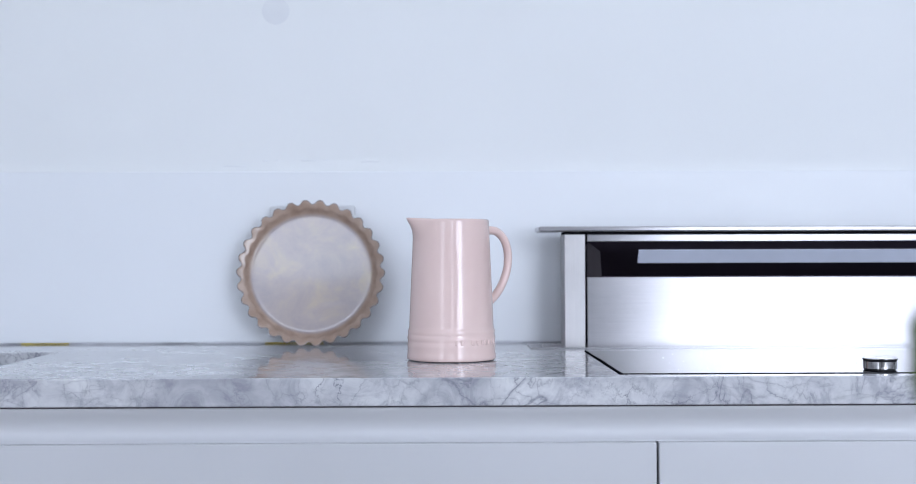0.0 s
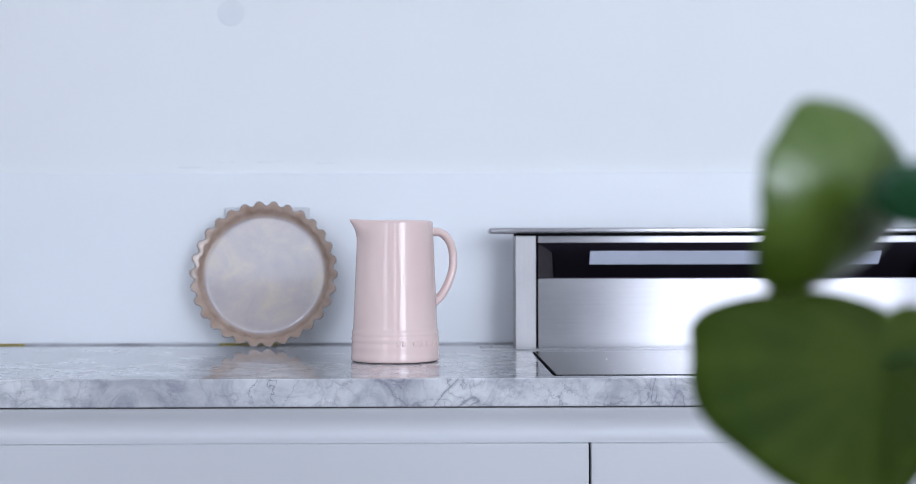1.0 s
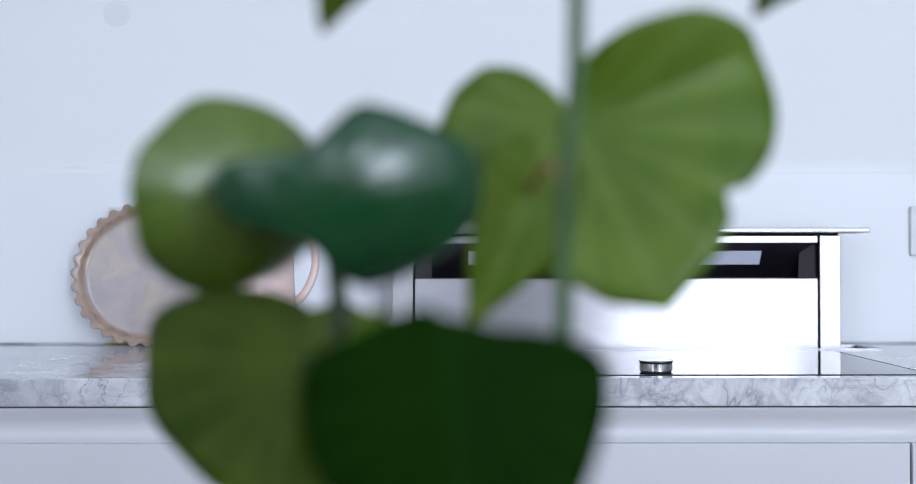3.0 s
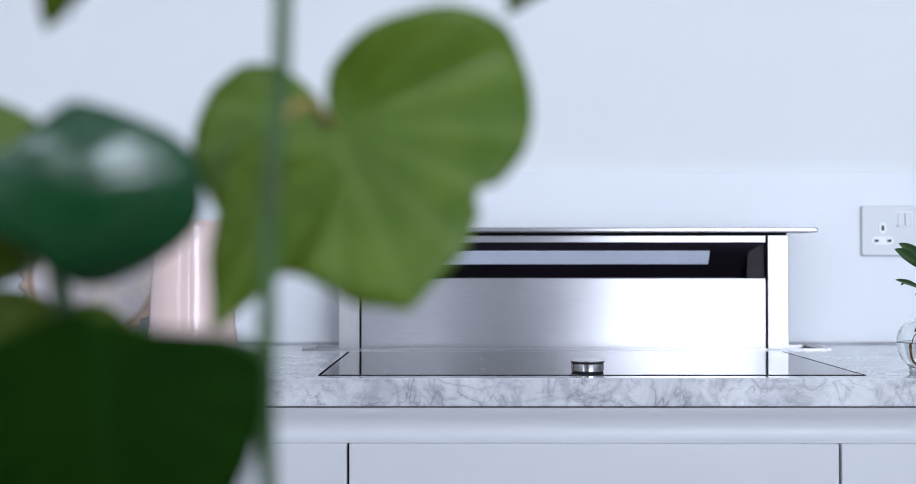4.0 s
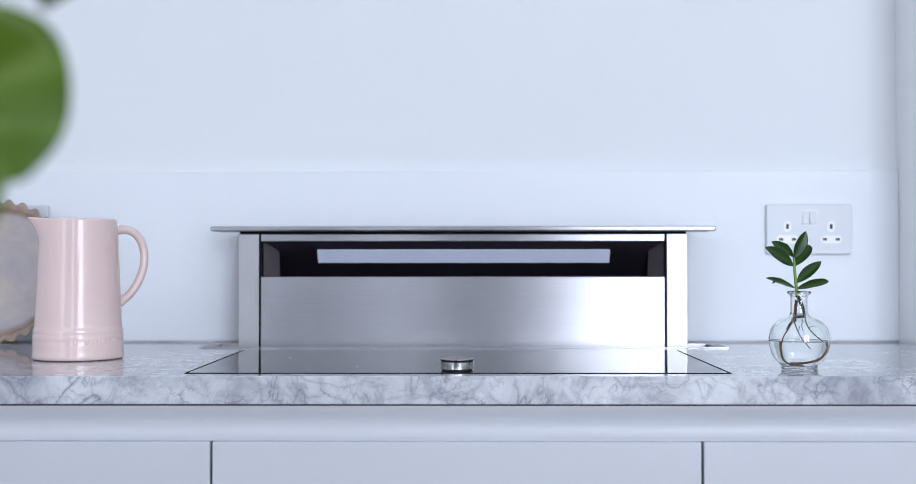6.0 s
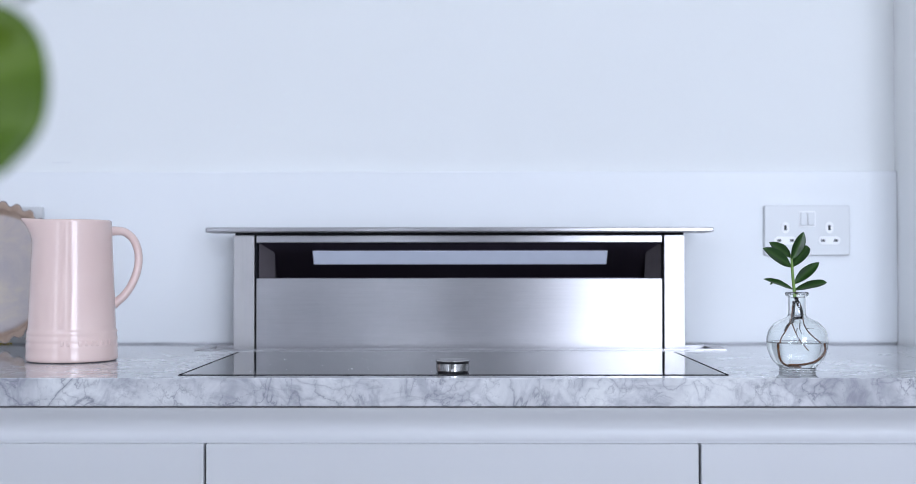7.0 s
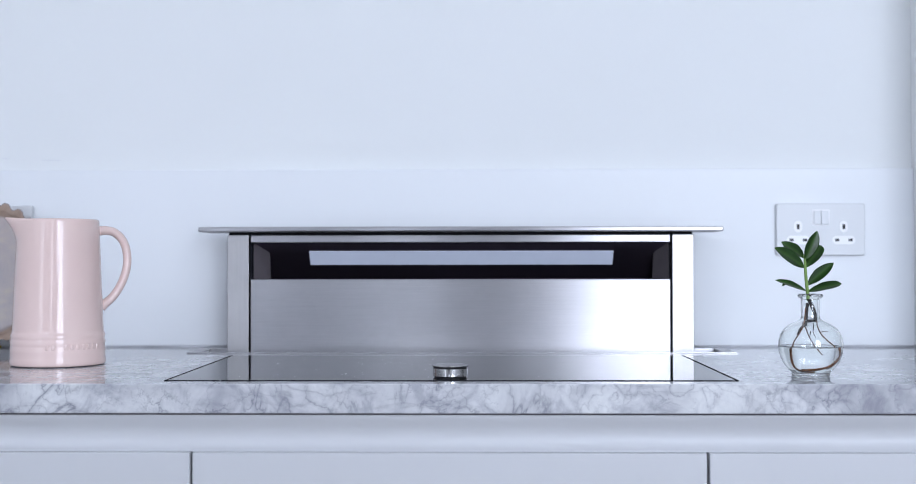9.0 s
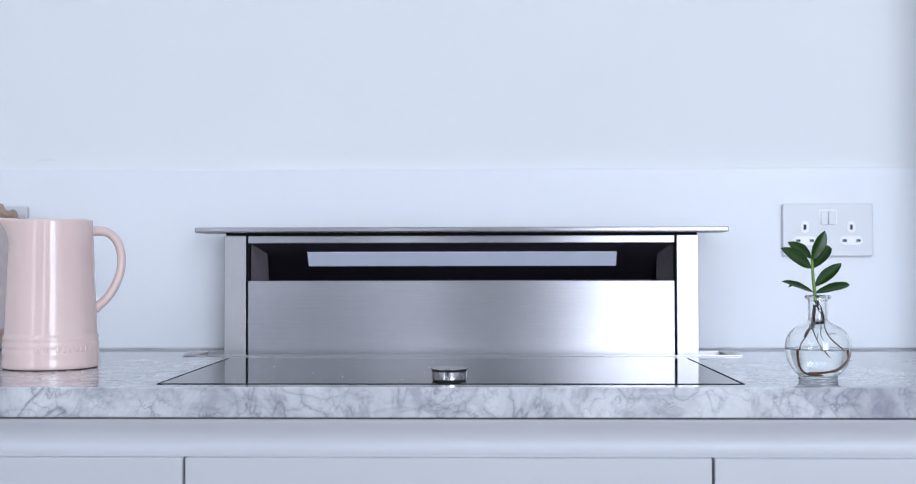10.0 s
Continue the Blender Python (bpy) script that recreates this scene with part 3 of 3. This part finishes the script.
def double_socket():
    s = thing("wall_socket", "white double wall socket with two switches on the splashback", "socket", group="sockets on the splashback", at=(1.153, -0.0062, 1.095))
    part("plate", rounded_slab(0.073, 0.043, 0.004, 0.0085, 0.0012), PLATE, s, "pale grey socket plate", False)
    bezel = part("switch_bezel", rounded_slab(0.0145, 0.0135, 0.002, 0.0008, 0.0003), PLASTIC, s, smooth=False)
    bezel.location = (0.0, -0.0086, 0.0195)
    for x in (-0.0062, 0.0062):
        rocker = box((-0.0058, -0.0022, -0.0112), (0.0058, 0, 0.0112), 0.0008)
        for v in rocker.verts:
            if v.co.y < -0.001:
                v.co.y += 0.0012 * (v.co.z / 0.0112)
        r = part("rocker", rocker, PLATE, s, smooth=False)
        r.location = (x, -0.0095, 0.0195)
    for x in (-0.0375, 0.0375):
        earth = part("earth_surround", rounded_slab(0.0068, 0.0098, 0.0066, 0.0007, 0.0003), PLASTIC, s, smooth=False)
        earth.location = (x, -0.0086, 0.0045)
        hole = part("pin_hole", box((-0.0022, -0.0004, -0.0042), (0.0022, 0, 0.0042)), HOLE, earth, smooth=False)
        hole.location = (0, -0.0008, 0)
        live = part("pin_surround", rounded_slab(0.0188, 0.0072, 0.0070, 0.0007, 0.0003), PLASTIC, s, smooth=False)
        live.location = (x, -0.0086, -0.0175)
        for dx in (-0.011, 0.011):
            hole = part("pin_hole", box((-0.0034, -0.0004, -0.0022), (0.0034, 0, 0.0022)), HOLE, live, smooth=False)
            hole.location = (dx, -0.0008, 0)
            contact = part("contact", box((-0.0014, -0.0002, -0.0014), (0.0014, 0, 0.0014)), BRASS, live, smooth=False)
            contact.location = (dx - 0.0014, -0.0013, 0)
    return s


socket = double_socket()
copy_thing(socket, pose(-0.233, -0.0062, 1.095))

# ---- jug ----
JUG = (0.003, -0.352, TOP)


def jug_shape(r, z, a):
    lift = max(0.0, (z - 0.166) / 0.034) ** 2
    near = abs(a - math.pi)
    pull = max(0.0, 1 - near / radians(40))
    pull = pull * pull * (3 - 2 * pull)
    grow = 1 + 0.30 * lift * pull ** 1.5
    return (r * grow * math.cos(a), r * math.sin(a) * (1 - 0.25 * lift * pull * pull), z + 0.002 * lift * pull)


def wall_radius(z):
    return 0.0625 - 0.0082 * min(1.0, max(0.0, z / 0.2)) ** 1.1


profile = [(0.0, 0.0024), (0.059, 0.0020), (0.0618, 0.0010), (0.0632, 0.0018), (0.0638, 0.0036), (0.0640, 0.007)]
for k in range(1, 61):
    z = 0.007 + 0.191 * k / 60
    ridge = sum(0.0011 * math.exp(-((z - c) / 0.0016) ** 2) for c in (0.0215, 0.0325, 0.0425))
    ridge += 0.0012 / (1 + math.exp((z - 0.0445) / 0.0012))
    profile.append((wall_radius(z) + ridge, z))
profile += [(wall_radius(0.2) - 0.0004, 0.2005), (wall_radius(0.2) - 0.0018, 0.2014), (wall_radius(0.2) - 0.0034, 0.2008), (wall_radius(0.2) - 0.0042, 0.199)]
for z in (0.19, 0.18, 0.17, 0.16, 0.12, 0.08, 0.04, 0.012):
    profile.append((wall_radius(z) - 0.0045, z))
profile += [(0.05, 0.008), (0.0, 0.0075)]
jug = thing("jug", "glossy pale pink stoneware jug with ribbed base", "jug", at=JUG)
jug.rotation_euler.z = radians(26)
part("body", lathe(profile, 96, jug_shape), PINK, jug)
part("foot_ring", lathe([(0, 0.0002), (0.0608, 0.0002), (0.0612, 0.0014), (0, 0.0014)], 64), RAW_CLAY, jug, "dark unglazed foot ring", False)
arc = curve_through([(0.0515, 0, 0.1860), (0.0625, 0, 0.1868), (0.0750, 0, 0.1845), (0.0868, 0, 0.1735), (0.0930, 0, 0.1550), (0.0925, 0, 0.1330),
                     (0.0853, 0, 0.1115), (0.0743, 0, 0.0940), (0.0622, 0, 0.0830), (0.0575, 0, 0.0790)], 5)
widths = [0.0068 + 0.0018 * abs(2 * i / (len(arc) - 1) - 1) ** 4 for i in range(len(arc))]
part("handle", tube(arc, widths, 16, 0.86), PINK, jug)
# unreadable raised maker's mark: plain bars round the ribbed base
for k, w in enumerate((0.7, 0.8, 0.0, 0.9, 0.8, 0.7, 0.9, 0.8, 0.7, 0.6)):
    if not w:
        continue
    a = radians(-116 + 6 + 7.4 * k)
    r = wall_radius(0.031) + 0.0016
    bar = box((-0.0010, -0.0027 * w, -0.0034), (0.0009, 0.0027 * w, 0.0034), 0.0006)
    bmesh.ops.transform(bar, matrix=pose(r * math.cos(a), r * math.sin(a), 0.0272) @ Matrix.Rotation(a, 4, "Z"), verts=bar.verts)
    part("raised_mark", bar, PINK, jug)

# ---- fluted dish leaning on the splashback ----
def scallop(r, z, a):
    part_of = max(0.0, (r - 0.1055) / 0.0125)
    wave = math.tanh(1.05 * math.cos(30 * a + 0.35) + 0.28) / 0.85
    rr = r + 0.0038 * min(1.0, part_of) * wave
    return (rr * math.cos(a), rr * math.sin(a), z + 0.0014 * min(1.0, part_of) * wave)


rim = [(0.0, 0.0), (0.050, 0.0), (0.0935, 0.0), (0.0970, 0.0001), (0.0995, 0.0004), (0.1020, 0.0014), (0.1042, 0.0035), (0.1060, 0.0062), (0.1073, 0.0088),
       (0.1083, 0.0110), (0.1093, 0.0126), (0.1105, 0.0138), (0.1120, 0.0147), (0.1140, 0.0156), (0.1160, 0.0166), (0.1174, 0.0171), (0.1184, 0.0168), (0.1188, 0.0157), (0.1182, 0.0140), (0.1160, 0.0122),
       (0.1120, 0.0100), (0.1095, 0.0080), (0.1082, 0.0055), (0.1062, 0.0010), (0.1025, -0.0030), (0.0960, -0.0050), (0.0, -0.0052)]
rim = [(r * 1.01, z * 0.68) for r, z in rim]
dish = tagged(link_mesh("fluted_dish", lathe(rim, 720, scallop), DISH), "taupe glazed fluted flan dish leaning on the splashback", "dish")
lip_ring = [(0.1198 + 0.0011 * math.cos(math.tau * k / 8), 0.0110 + 0.0011 * math.sin(math.tau * k / 8)) for k in range(9)]
part("rim_edge", lathe(lip_ring, 480, scallop), LIP, dish, "thin grey glazed rim edge")
LEAN = 10.0
dish.matrix_world = Matrix.Translation((-0.231, -0.0855, TOP + 0.0005)) @ Matrix.Rotation(radians(90 - LEAN), 4, "X") @ Matrix.Translation((0, 0.1248, -0.0115))

# ---- vase with a cutting ----
VX, VY = 0.9965, -0.525
outside = curve_through([(0.0235, 0.0012), (0.0228, 0.0042), (0.0265, 0.0085), (0.0345, 0.0195), (0.0388, 0.0365), (0.0362, 0.0520), (0.0275, 0.0625),
                         (0.0165, 0.0680), (0.0120, 0.0715), (0.0113, 0.0770), (0.0112, 0.0900), (0.0114, 0.0955)], 5)
lip = curve_through([(0.0130, 0.0964), (0.0150, 0.0980), (0.0150, 0.1004), (0.0132, 0.1018), (0.0108, 0.1012), (0.0097, 0.0990)], 4)
inside = curve_through([(0.0096, 0.0950), (0.0096, 0.0760), (0.0105, 0.0702), (0.0155, 0.0664), (0.0265, 0.0608), (0.0346, 0.0512), (0.0371, 0.0365),
                        (0.0328, 0.0205), (0.0250, 0.0105), (0.0150, 0.0068), (0.0001, 0.0060)], 5)
vase = thing("bud_vase", "round clear glass bud vase half full of water", "vase", at=(VX, VY, TOP))
glass = part("bulb", lathe([(0.0, 0.0022), (0.016, 0.0016), (0.0215, 0.0002)] + [tuple(p) for p in outside] + [tuple(p) for p in lip] + [tuple(p) for p in inside[:-1]] + [(0.0, 0.006)], 96), GLASS, vase, "clear glass bulb with a rolled lip")
glass.visible_shadow = False
LEVEL = 0.0370
wet = [(0.0, 0.0058)] + [(float(r) + 0.0003, float(z) - 0.0002) for r, z in inside[::-1] if 0.0062 < z < LEVEL]
wet += [(0.0374, LEVEL + 0.0006), (0.0360, LEVEL), (0.0, LEVEL)]
water = part("water", lathe(wet, 96), WATER, vase, "clear water")
water.visible_shadow = False


def blade(length, half, outline, cup, droop, ripple=0.0, rows=14, cols=6, thick=0.0004):
    """A leaf along +x with its face towards +z: outline gives the half width from stalk to tip."""
    bm = bmesh.new()
    at, width = zip(*outline)
    grid = []
    for i in range(rows + 1):
        s = i / rows
        w = half * float(np.interp(s, at, width))
        row = []
        for j in range(-cols, cols + 1):
            v = j / cols
            y = w * v
            z = cup * (abs(v) ** 1.3) * w - droop * s * s * length + ripple * w * math.sin(5 * s * math.pi) * abs(v) ** 2
            row.append((s * length, y, z))
        grid.append(row)
    faces = []
    for sign in (0.5, -0.5):
        vs = [[bm.verts.new((x, y, z + sign * thick)) for x, y, z in row] for row in grid]
        for a, b in zip(vs, vs[1:]):
            for k in range(len(a) - 1):
                bm.faces.new((a[k], a[k + 1], b[k + 1], b[k]))
        faces.append(vs)
    up, dn = faces
    border_u = [r[0] for r in up] + up[-1][1:] + [r[-1] for r in up[::-1]][1:] + up[0][::-1][1:-1]
    border_d = [r[0] for r in dn] + dn[-1][1:] + [r[-1] for r in dn[::-1]][1:] + dn[0][::-1][1:-1]
    n = len(border_u)
    for k in range(n):
        bm.faces.new((border_u[k], border_u[(k + 1) % n], border_d[(k + 1) % n], border_d[k]))
    return bm


def aimed(base, tip, face):
    """The pose of a leaf whose stalk end, tip and facing direction are given."""
    x = (Vector(tip) - Vector(base)).normalized()
    z = Vector(face)
    z = (z - x * z.dot(x)).normalized()
    y = z.cross(x)
    return Matrix.Translation(base) @ Matrix((x, y, z)).transposed().to_4x4()


cutting = thing("plant_cutting", "small green cutting with glossy leaves and brown roots in the vase", "plant cutting", at=(VX, VY, TOP + 0.0995))


def cut_at(px, pz, py=0.0):
    return Vector((px, py, pz - 0.0995))


stalk = curve_through([cut_at(-0.0022, 0.094), cut_at(-0.0030, 0.101), cut_at(-0.0050, 0.120), cut_at(-0.0062, 0.139), cut_at(-0.0066, 0.150)], 5)
part("stem", tube(stalk, [0.0024 - 0.0010 * i / (len(stalk) - 1) for i in range(len(stalk))], 10), CUT_STEM, cutting)
oval = ((0, 0.10), (0.06, 0.30), (0.2, 0.70), (0.4, 0.98), (0.55, 1.0), (0.75, 0.80), (0.9, 0.42), (0.97, 0.16), (1, 0.0))
blunt = ((0, 0.10), (0.06, 0.30), (0.2, 0.66), (0.45, 0.98), (0.65, 1.0), (0.82, 0.86), (0.93, 0.58), (0.98, 0.3), (1, 0.05))
for base, tip, half, face, outline in (
        ((-0.0066, 0.144, -0.001), (0.0092, 0.1785, -0.006), 0.0105, (0.35, -0.9, 0.25), oval),
        ((-0.0068, 0.146, 0.003), (-0.0310, 0.1680, 0.012), 0.0110, (0.10, -0.75, 0.65), oval),
        ((-0.0075, 0.134, 0.0), (-0.0440, 0.1598, -0.014), 0.0120, (-0.15, -0.80, 0.60), oval),
        ((-0.0055, 0.134, 0.001), (0.0175, 0.1632, 0.012), 0.0112, (-0.25, -0.85, 0.45), blunt),
        ((-0.0032, 0.112, 0.0), (0.0300, 0.1420, 0.004), 0.0095, (-0.35, -0.85, 0.40), oval),
        ((-0.0030, 0.104, -0.001), (0.0340, 0.1170, -0.012), 0.0092, (-0.15, -0.62, 0.78), blunt),
        ((-0.0052, 0.105, 0.0), (-0.0430, 0.1215, -0.010), 0.0085, (0.12, -0.55, 0.80), oval),
        ((-0.0300, 0.114, 0.002), (-0.0345, 0.1115, 0.001), 0.0016, (0.1, -0.9, 0.3), oval)):
    b, e = cut_at(base[0], base[1], base[2]), cut_at(tip[0], tip[1], tip[2])
    long = (e - b).length
    ob = part("leaf", blade(long, 0.80 * half, outline, 0.28, 0.10, 0.03), LEAF_CUT, cutting, "glossy dark green leaf")
    ob.matrix_basis = aimed(b, e, face)
for points, r, mat in (
        (((-0.0022, 0.097, 0), (0.002, 0.086, -0.001), (0.0060, 0.076, 0), (0.0068, 0.066, 0.001)), 0.0019, DARK_ROOT),
        (((-0.003, 0.090, 0.001), (-0.004, 0.078, 0.002), (-0.0045, 0.068, 0.001)), 0.0015, DARK_ROOT),
        (((0.0060, 0.067, 0), (-0.004, 0.065, 0.004), (-0.010, 0.060, 0.006), (-0.0145, 0.051, 0.006)), 0.0014, DARK_ROOT),
        (((-0.0060, 0.084, -0.001), (-0.0085, 0.066, -0.004), (-0.017, 0.052, -0.010), (-0.0235, 0.043, -0.012), (-0.0250, 0.030, -0.012), (-0.0215, 0.016, -0.010),
          (-0.012, 0.0098, -0.008), (0.002, 0.0088, -0.006)), 0.0009, ROOT),
        (((0.0065, 0.068, 0), (0.0105, 0.054, -0.006), (0.0175, 0.045, -0.010), (0.0255, 0.037, -0.014), (0.0275, 0.027, -0.014), (0.0185, 0.0178, -0.016),
          (0.004, 0.0128, -0.017), (-0.014, 0.0108, -0.014)), 0.0010, ROOT),
        (((-0.0075, 0.062, -0.004), (-0.004, 0.050, -0.008), (0.002, 0.038, -0.010), (0.0085, 0.029, -0.012)), 0.0005, ROOT),
        (((0.003, 0.064, -0.003), (0.0015, 0.055, -0.007), (0.0040, 0.048, -0.008)), 0.0004, DARK_ROOT),
        (((0.0105, 0.055, -0.006), (0.016, 0.056, -0.004), (0.021, 0.0555, -0.002)), 0.0003, ROOT),
        (((-0.0015, 0.056, -0.006), (-0.003, 0.050, -0.008)), 0.0004, DARK_ROOT)):
    path = curve_through([cut_at(x, z, y) for x, z, y in points], 6)
    wet_root = mat is ROOT and r > 0.0008
    thick = [r * ((0.8 if p[2] + 0.0995 > LEVEL else 1.75) if wet_root else 1.6 * (1.0 - 0.45 * i / (len(path) - 1))) * (1 + 0.14 * math.sin(2.3 * i)) for i, p in enumerate(path)]
    part("root", tube(path, thick, 8), mat, cutting, "thin brown root" if mat is ROOT else "dark woody root")

# ---- hanging plant in the foreground ----
def heart(length, left, right, cup, droop, fold, seed, notch=1.0, behind=0.62, blunt=0.0, bite=0.0, bow=0.4, tail=1.0, full=0.0, lobe=0.0, curl=0.0, thick=0.0005):
    """A heart-shaped leaf: stalk at the origin, tip at +x, face to +z; left and right are the half widths as shares of the length."""
    bm = bmesh.new()
    turn = (0, 12, 28, 45, 62, 80, 98, 116, 134, 150, 163, 172, 180)
    reach = (1.0, 0.90, 0.80, 0.80, 0.86, 0.94, 1.0, 1.0, 0.95, 0.82, 0.60, 0.34, 0.10)
    reach = [max(r, blunt) if d < 140 else r for d, r in zip(turn, reach)]
    reach = [r if d < 140 else r * notch + 0.95 * (1 - notch) for d, r in zip(turn, reach)]
    seg, rings = 96, 9
    rnd = random.Random(seed)
    p1, p2 = rnd.uniform(0, 6), rnd.uniform(0, 6)

    def place(a, k):
        d = math.degrees(abs((a + math.pi) % math.tau - math.pi))
        rr = float(np.interp(d, turn, reach)) * k * (1 + 0.012 * math.sin(7 * a + p1)) * (1 - bite * math.exp(-((a - 0.69) / 0.045) ** 2)) * (1 + full * (math.exp(-((d - 62) / 24) ** 2) + 0.9 * math.exp(-((d - 24) / 13) ** 2)))
        rr *= 1 - lobe * math.exp(-((d - 150) / 34) ** 2) if math.sin(a) > 0 else 1
        x = rr * math.cos(a)
        x = x if x > 0 else x * behind
        y = rr * math.sin(a) * (left if math.sin(a) > 0 else right)
        s = min(1.0, max(0.0, (x / max(k, 0.01) + 0.25) / 0.5))
        y *= tail + (1 - tail) * s * s * (3 - 2 * s)
        z = cup * (x * x * bow + y * y) - droop * max(0.0, x) ** 2 + fold * abs(y) + 0.014 * k * k * math.sin(3 * a + p2) + 0.005 * k * math.sin(16 * a)
        z += curl * max(0.0, -x) * min(1.0, max(0.0, y / 0.35))
        return Vector((x, y, z)) * length
    sheets = []
    for sign in (0.5, -0.5):
        centre = bm.verts.new((0, 0, sign * thick))
        layers = [[bm.verts.new(place(math.tau * i / seg, k / rings) + Vector((0, 0, sign * thick))) for i in range(seg)] for k in range(1, rings + 1)]
        for i in range(seg):
            bm.faces.new((centre, layers[0][i], layers[0][(i + 1) % seg]))
        for a, b in zip(layers, layers[1:]):
            for i in range(seg):
                bm.faces.new((a[i], b[i], b[(i + 1) % seg], a[(i + 1) % seg]))
        sheets.append(layers[-1])
    a, b = sheets
    for i in range(seg):
        bm.faces.new((a[i], a[(i + 1) % seg], b[(i + 1) % seg], b[i]))
    return bm


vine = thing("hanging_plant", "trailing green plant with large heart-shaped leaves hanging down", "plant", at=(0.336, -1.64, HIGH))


def vine_at(x, y, z):
    return Vector((x - 0.336, y + 1.64, z - HIGH))


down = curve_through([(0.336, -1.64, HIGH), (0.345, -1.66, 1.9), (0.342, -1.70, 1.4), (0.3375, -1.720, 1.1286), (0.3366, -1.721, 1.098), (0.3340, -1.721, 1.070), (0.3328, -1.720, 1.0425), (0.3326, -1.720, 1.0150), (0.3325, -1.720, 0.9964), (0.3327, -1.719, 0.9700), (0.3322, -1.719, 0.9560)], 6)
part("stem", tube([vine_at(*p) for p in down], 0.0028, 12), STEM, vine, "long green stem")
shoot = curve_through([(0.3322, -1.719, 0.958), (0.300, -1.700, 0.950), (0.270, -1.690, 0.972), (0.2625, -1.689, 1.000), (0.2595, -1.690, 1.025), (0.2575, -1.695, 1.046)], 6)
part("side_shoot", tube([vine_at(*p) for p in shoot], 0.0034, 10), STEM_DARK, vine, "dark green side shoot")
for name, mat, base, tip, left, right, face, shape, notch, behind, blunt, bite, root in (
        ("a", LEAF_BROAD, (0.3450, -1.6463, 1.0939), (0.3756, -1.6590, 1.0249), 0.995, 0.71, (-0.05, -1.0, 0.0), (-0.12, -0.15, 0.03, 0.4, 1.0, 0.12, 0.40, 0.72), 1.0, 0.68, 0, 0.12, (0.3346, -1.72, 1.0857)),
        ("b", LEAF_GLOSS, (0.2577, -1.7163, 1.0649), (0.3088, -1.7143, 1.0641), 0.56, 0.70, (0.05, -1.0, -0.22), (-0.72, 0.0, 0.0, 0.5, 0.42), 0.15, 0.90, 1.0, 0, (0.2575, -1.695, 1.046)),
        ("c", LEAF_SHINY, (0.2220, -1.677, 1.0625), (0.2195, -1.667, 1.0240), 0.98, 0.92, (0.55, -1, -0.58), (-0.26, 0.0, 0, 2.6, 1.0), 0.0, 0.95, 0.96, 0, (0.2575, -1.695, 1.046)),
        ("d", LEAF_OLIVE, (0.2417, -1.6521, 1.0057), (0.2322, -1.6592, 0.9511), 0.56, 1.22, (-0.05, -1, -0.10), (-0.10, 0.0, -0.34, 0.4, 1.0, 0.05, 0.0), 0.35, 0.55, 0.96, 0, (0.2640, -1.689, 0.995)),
        ("e", LEAF_SHADED, (0.2975, -1.7774, 1.0096), (0.3029, -1.7836, 0.9604), 0.88, 0.86, (0, -1, -0.12), (-0.12, 0.05, -0.10, 0.4, 1.0, 0.0, 0.26), 0.0, 0.46, 0.985, 0, (0.3326, -1.720, 1.0150)),
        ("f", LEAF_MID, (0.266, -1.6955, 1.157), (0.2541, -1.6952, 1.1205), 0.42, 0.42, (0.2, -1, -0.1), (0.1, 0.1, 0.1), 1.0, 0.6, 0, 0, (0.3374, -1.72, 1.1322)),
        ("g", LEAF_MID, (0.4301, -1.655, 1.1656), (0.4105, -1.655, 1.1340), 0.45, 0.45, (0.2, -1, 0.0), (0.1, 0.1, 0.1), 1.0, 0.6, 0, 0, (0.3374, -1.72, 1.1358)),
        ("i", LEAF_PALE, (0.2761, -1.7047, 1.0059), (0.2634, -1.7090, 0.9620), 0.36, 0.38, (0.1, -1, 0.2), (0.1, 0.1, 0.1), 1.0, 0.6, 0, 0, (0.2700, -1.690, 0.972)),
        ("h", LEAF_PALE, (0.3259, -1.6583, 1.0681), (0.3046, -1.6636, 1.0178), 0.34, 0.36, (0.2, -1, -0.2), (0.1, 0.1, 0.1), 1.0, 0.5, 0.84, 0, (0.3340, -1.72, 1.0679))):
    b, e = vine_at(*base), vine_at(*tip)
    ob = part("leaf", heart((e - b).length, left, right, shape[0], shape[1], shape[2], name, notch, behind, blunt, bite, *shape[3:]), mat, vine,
              {LEAF_OLIVE: "olive green heart-shaped leaf", LEAF_PALE: "pale green heart-shaped leaf", LEAF_BROAD: "broad green heart-shaped leaf", LEAF_MID: "olive green heart-shaped leaf", LEAF_SHADED: "green heart-shaped leaf darkened as in shade", LEAF_GLOSS: "glossy dark green leaf", LEAF_SHINY: "shiny pale green leaf"}[mat])
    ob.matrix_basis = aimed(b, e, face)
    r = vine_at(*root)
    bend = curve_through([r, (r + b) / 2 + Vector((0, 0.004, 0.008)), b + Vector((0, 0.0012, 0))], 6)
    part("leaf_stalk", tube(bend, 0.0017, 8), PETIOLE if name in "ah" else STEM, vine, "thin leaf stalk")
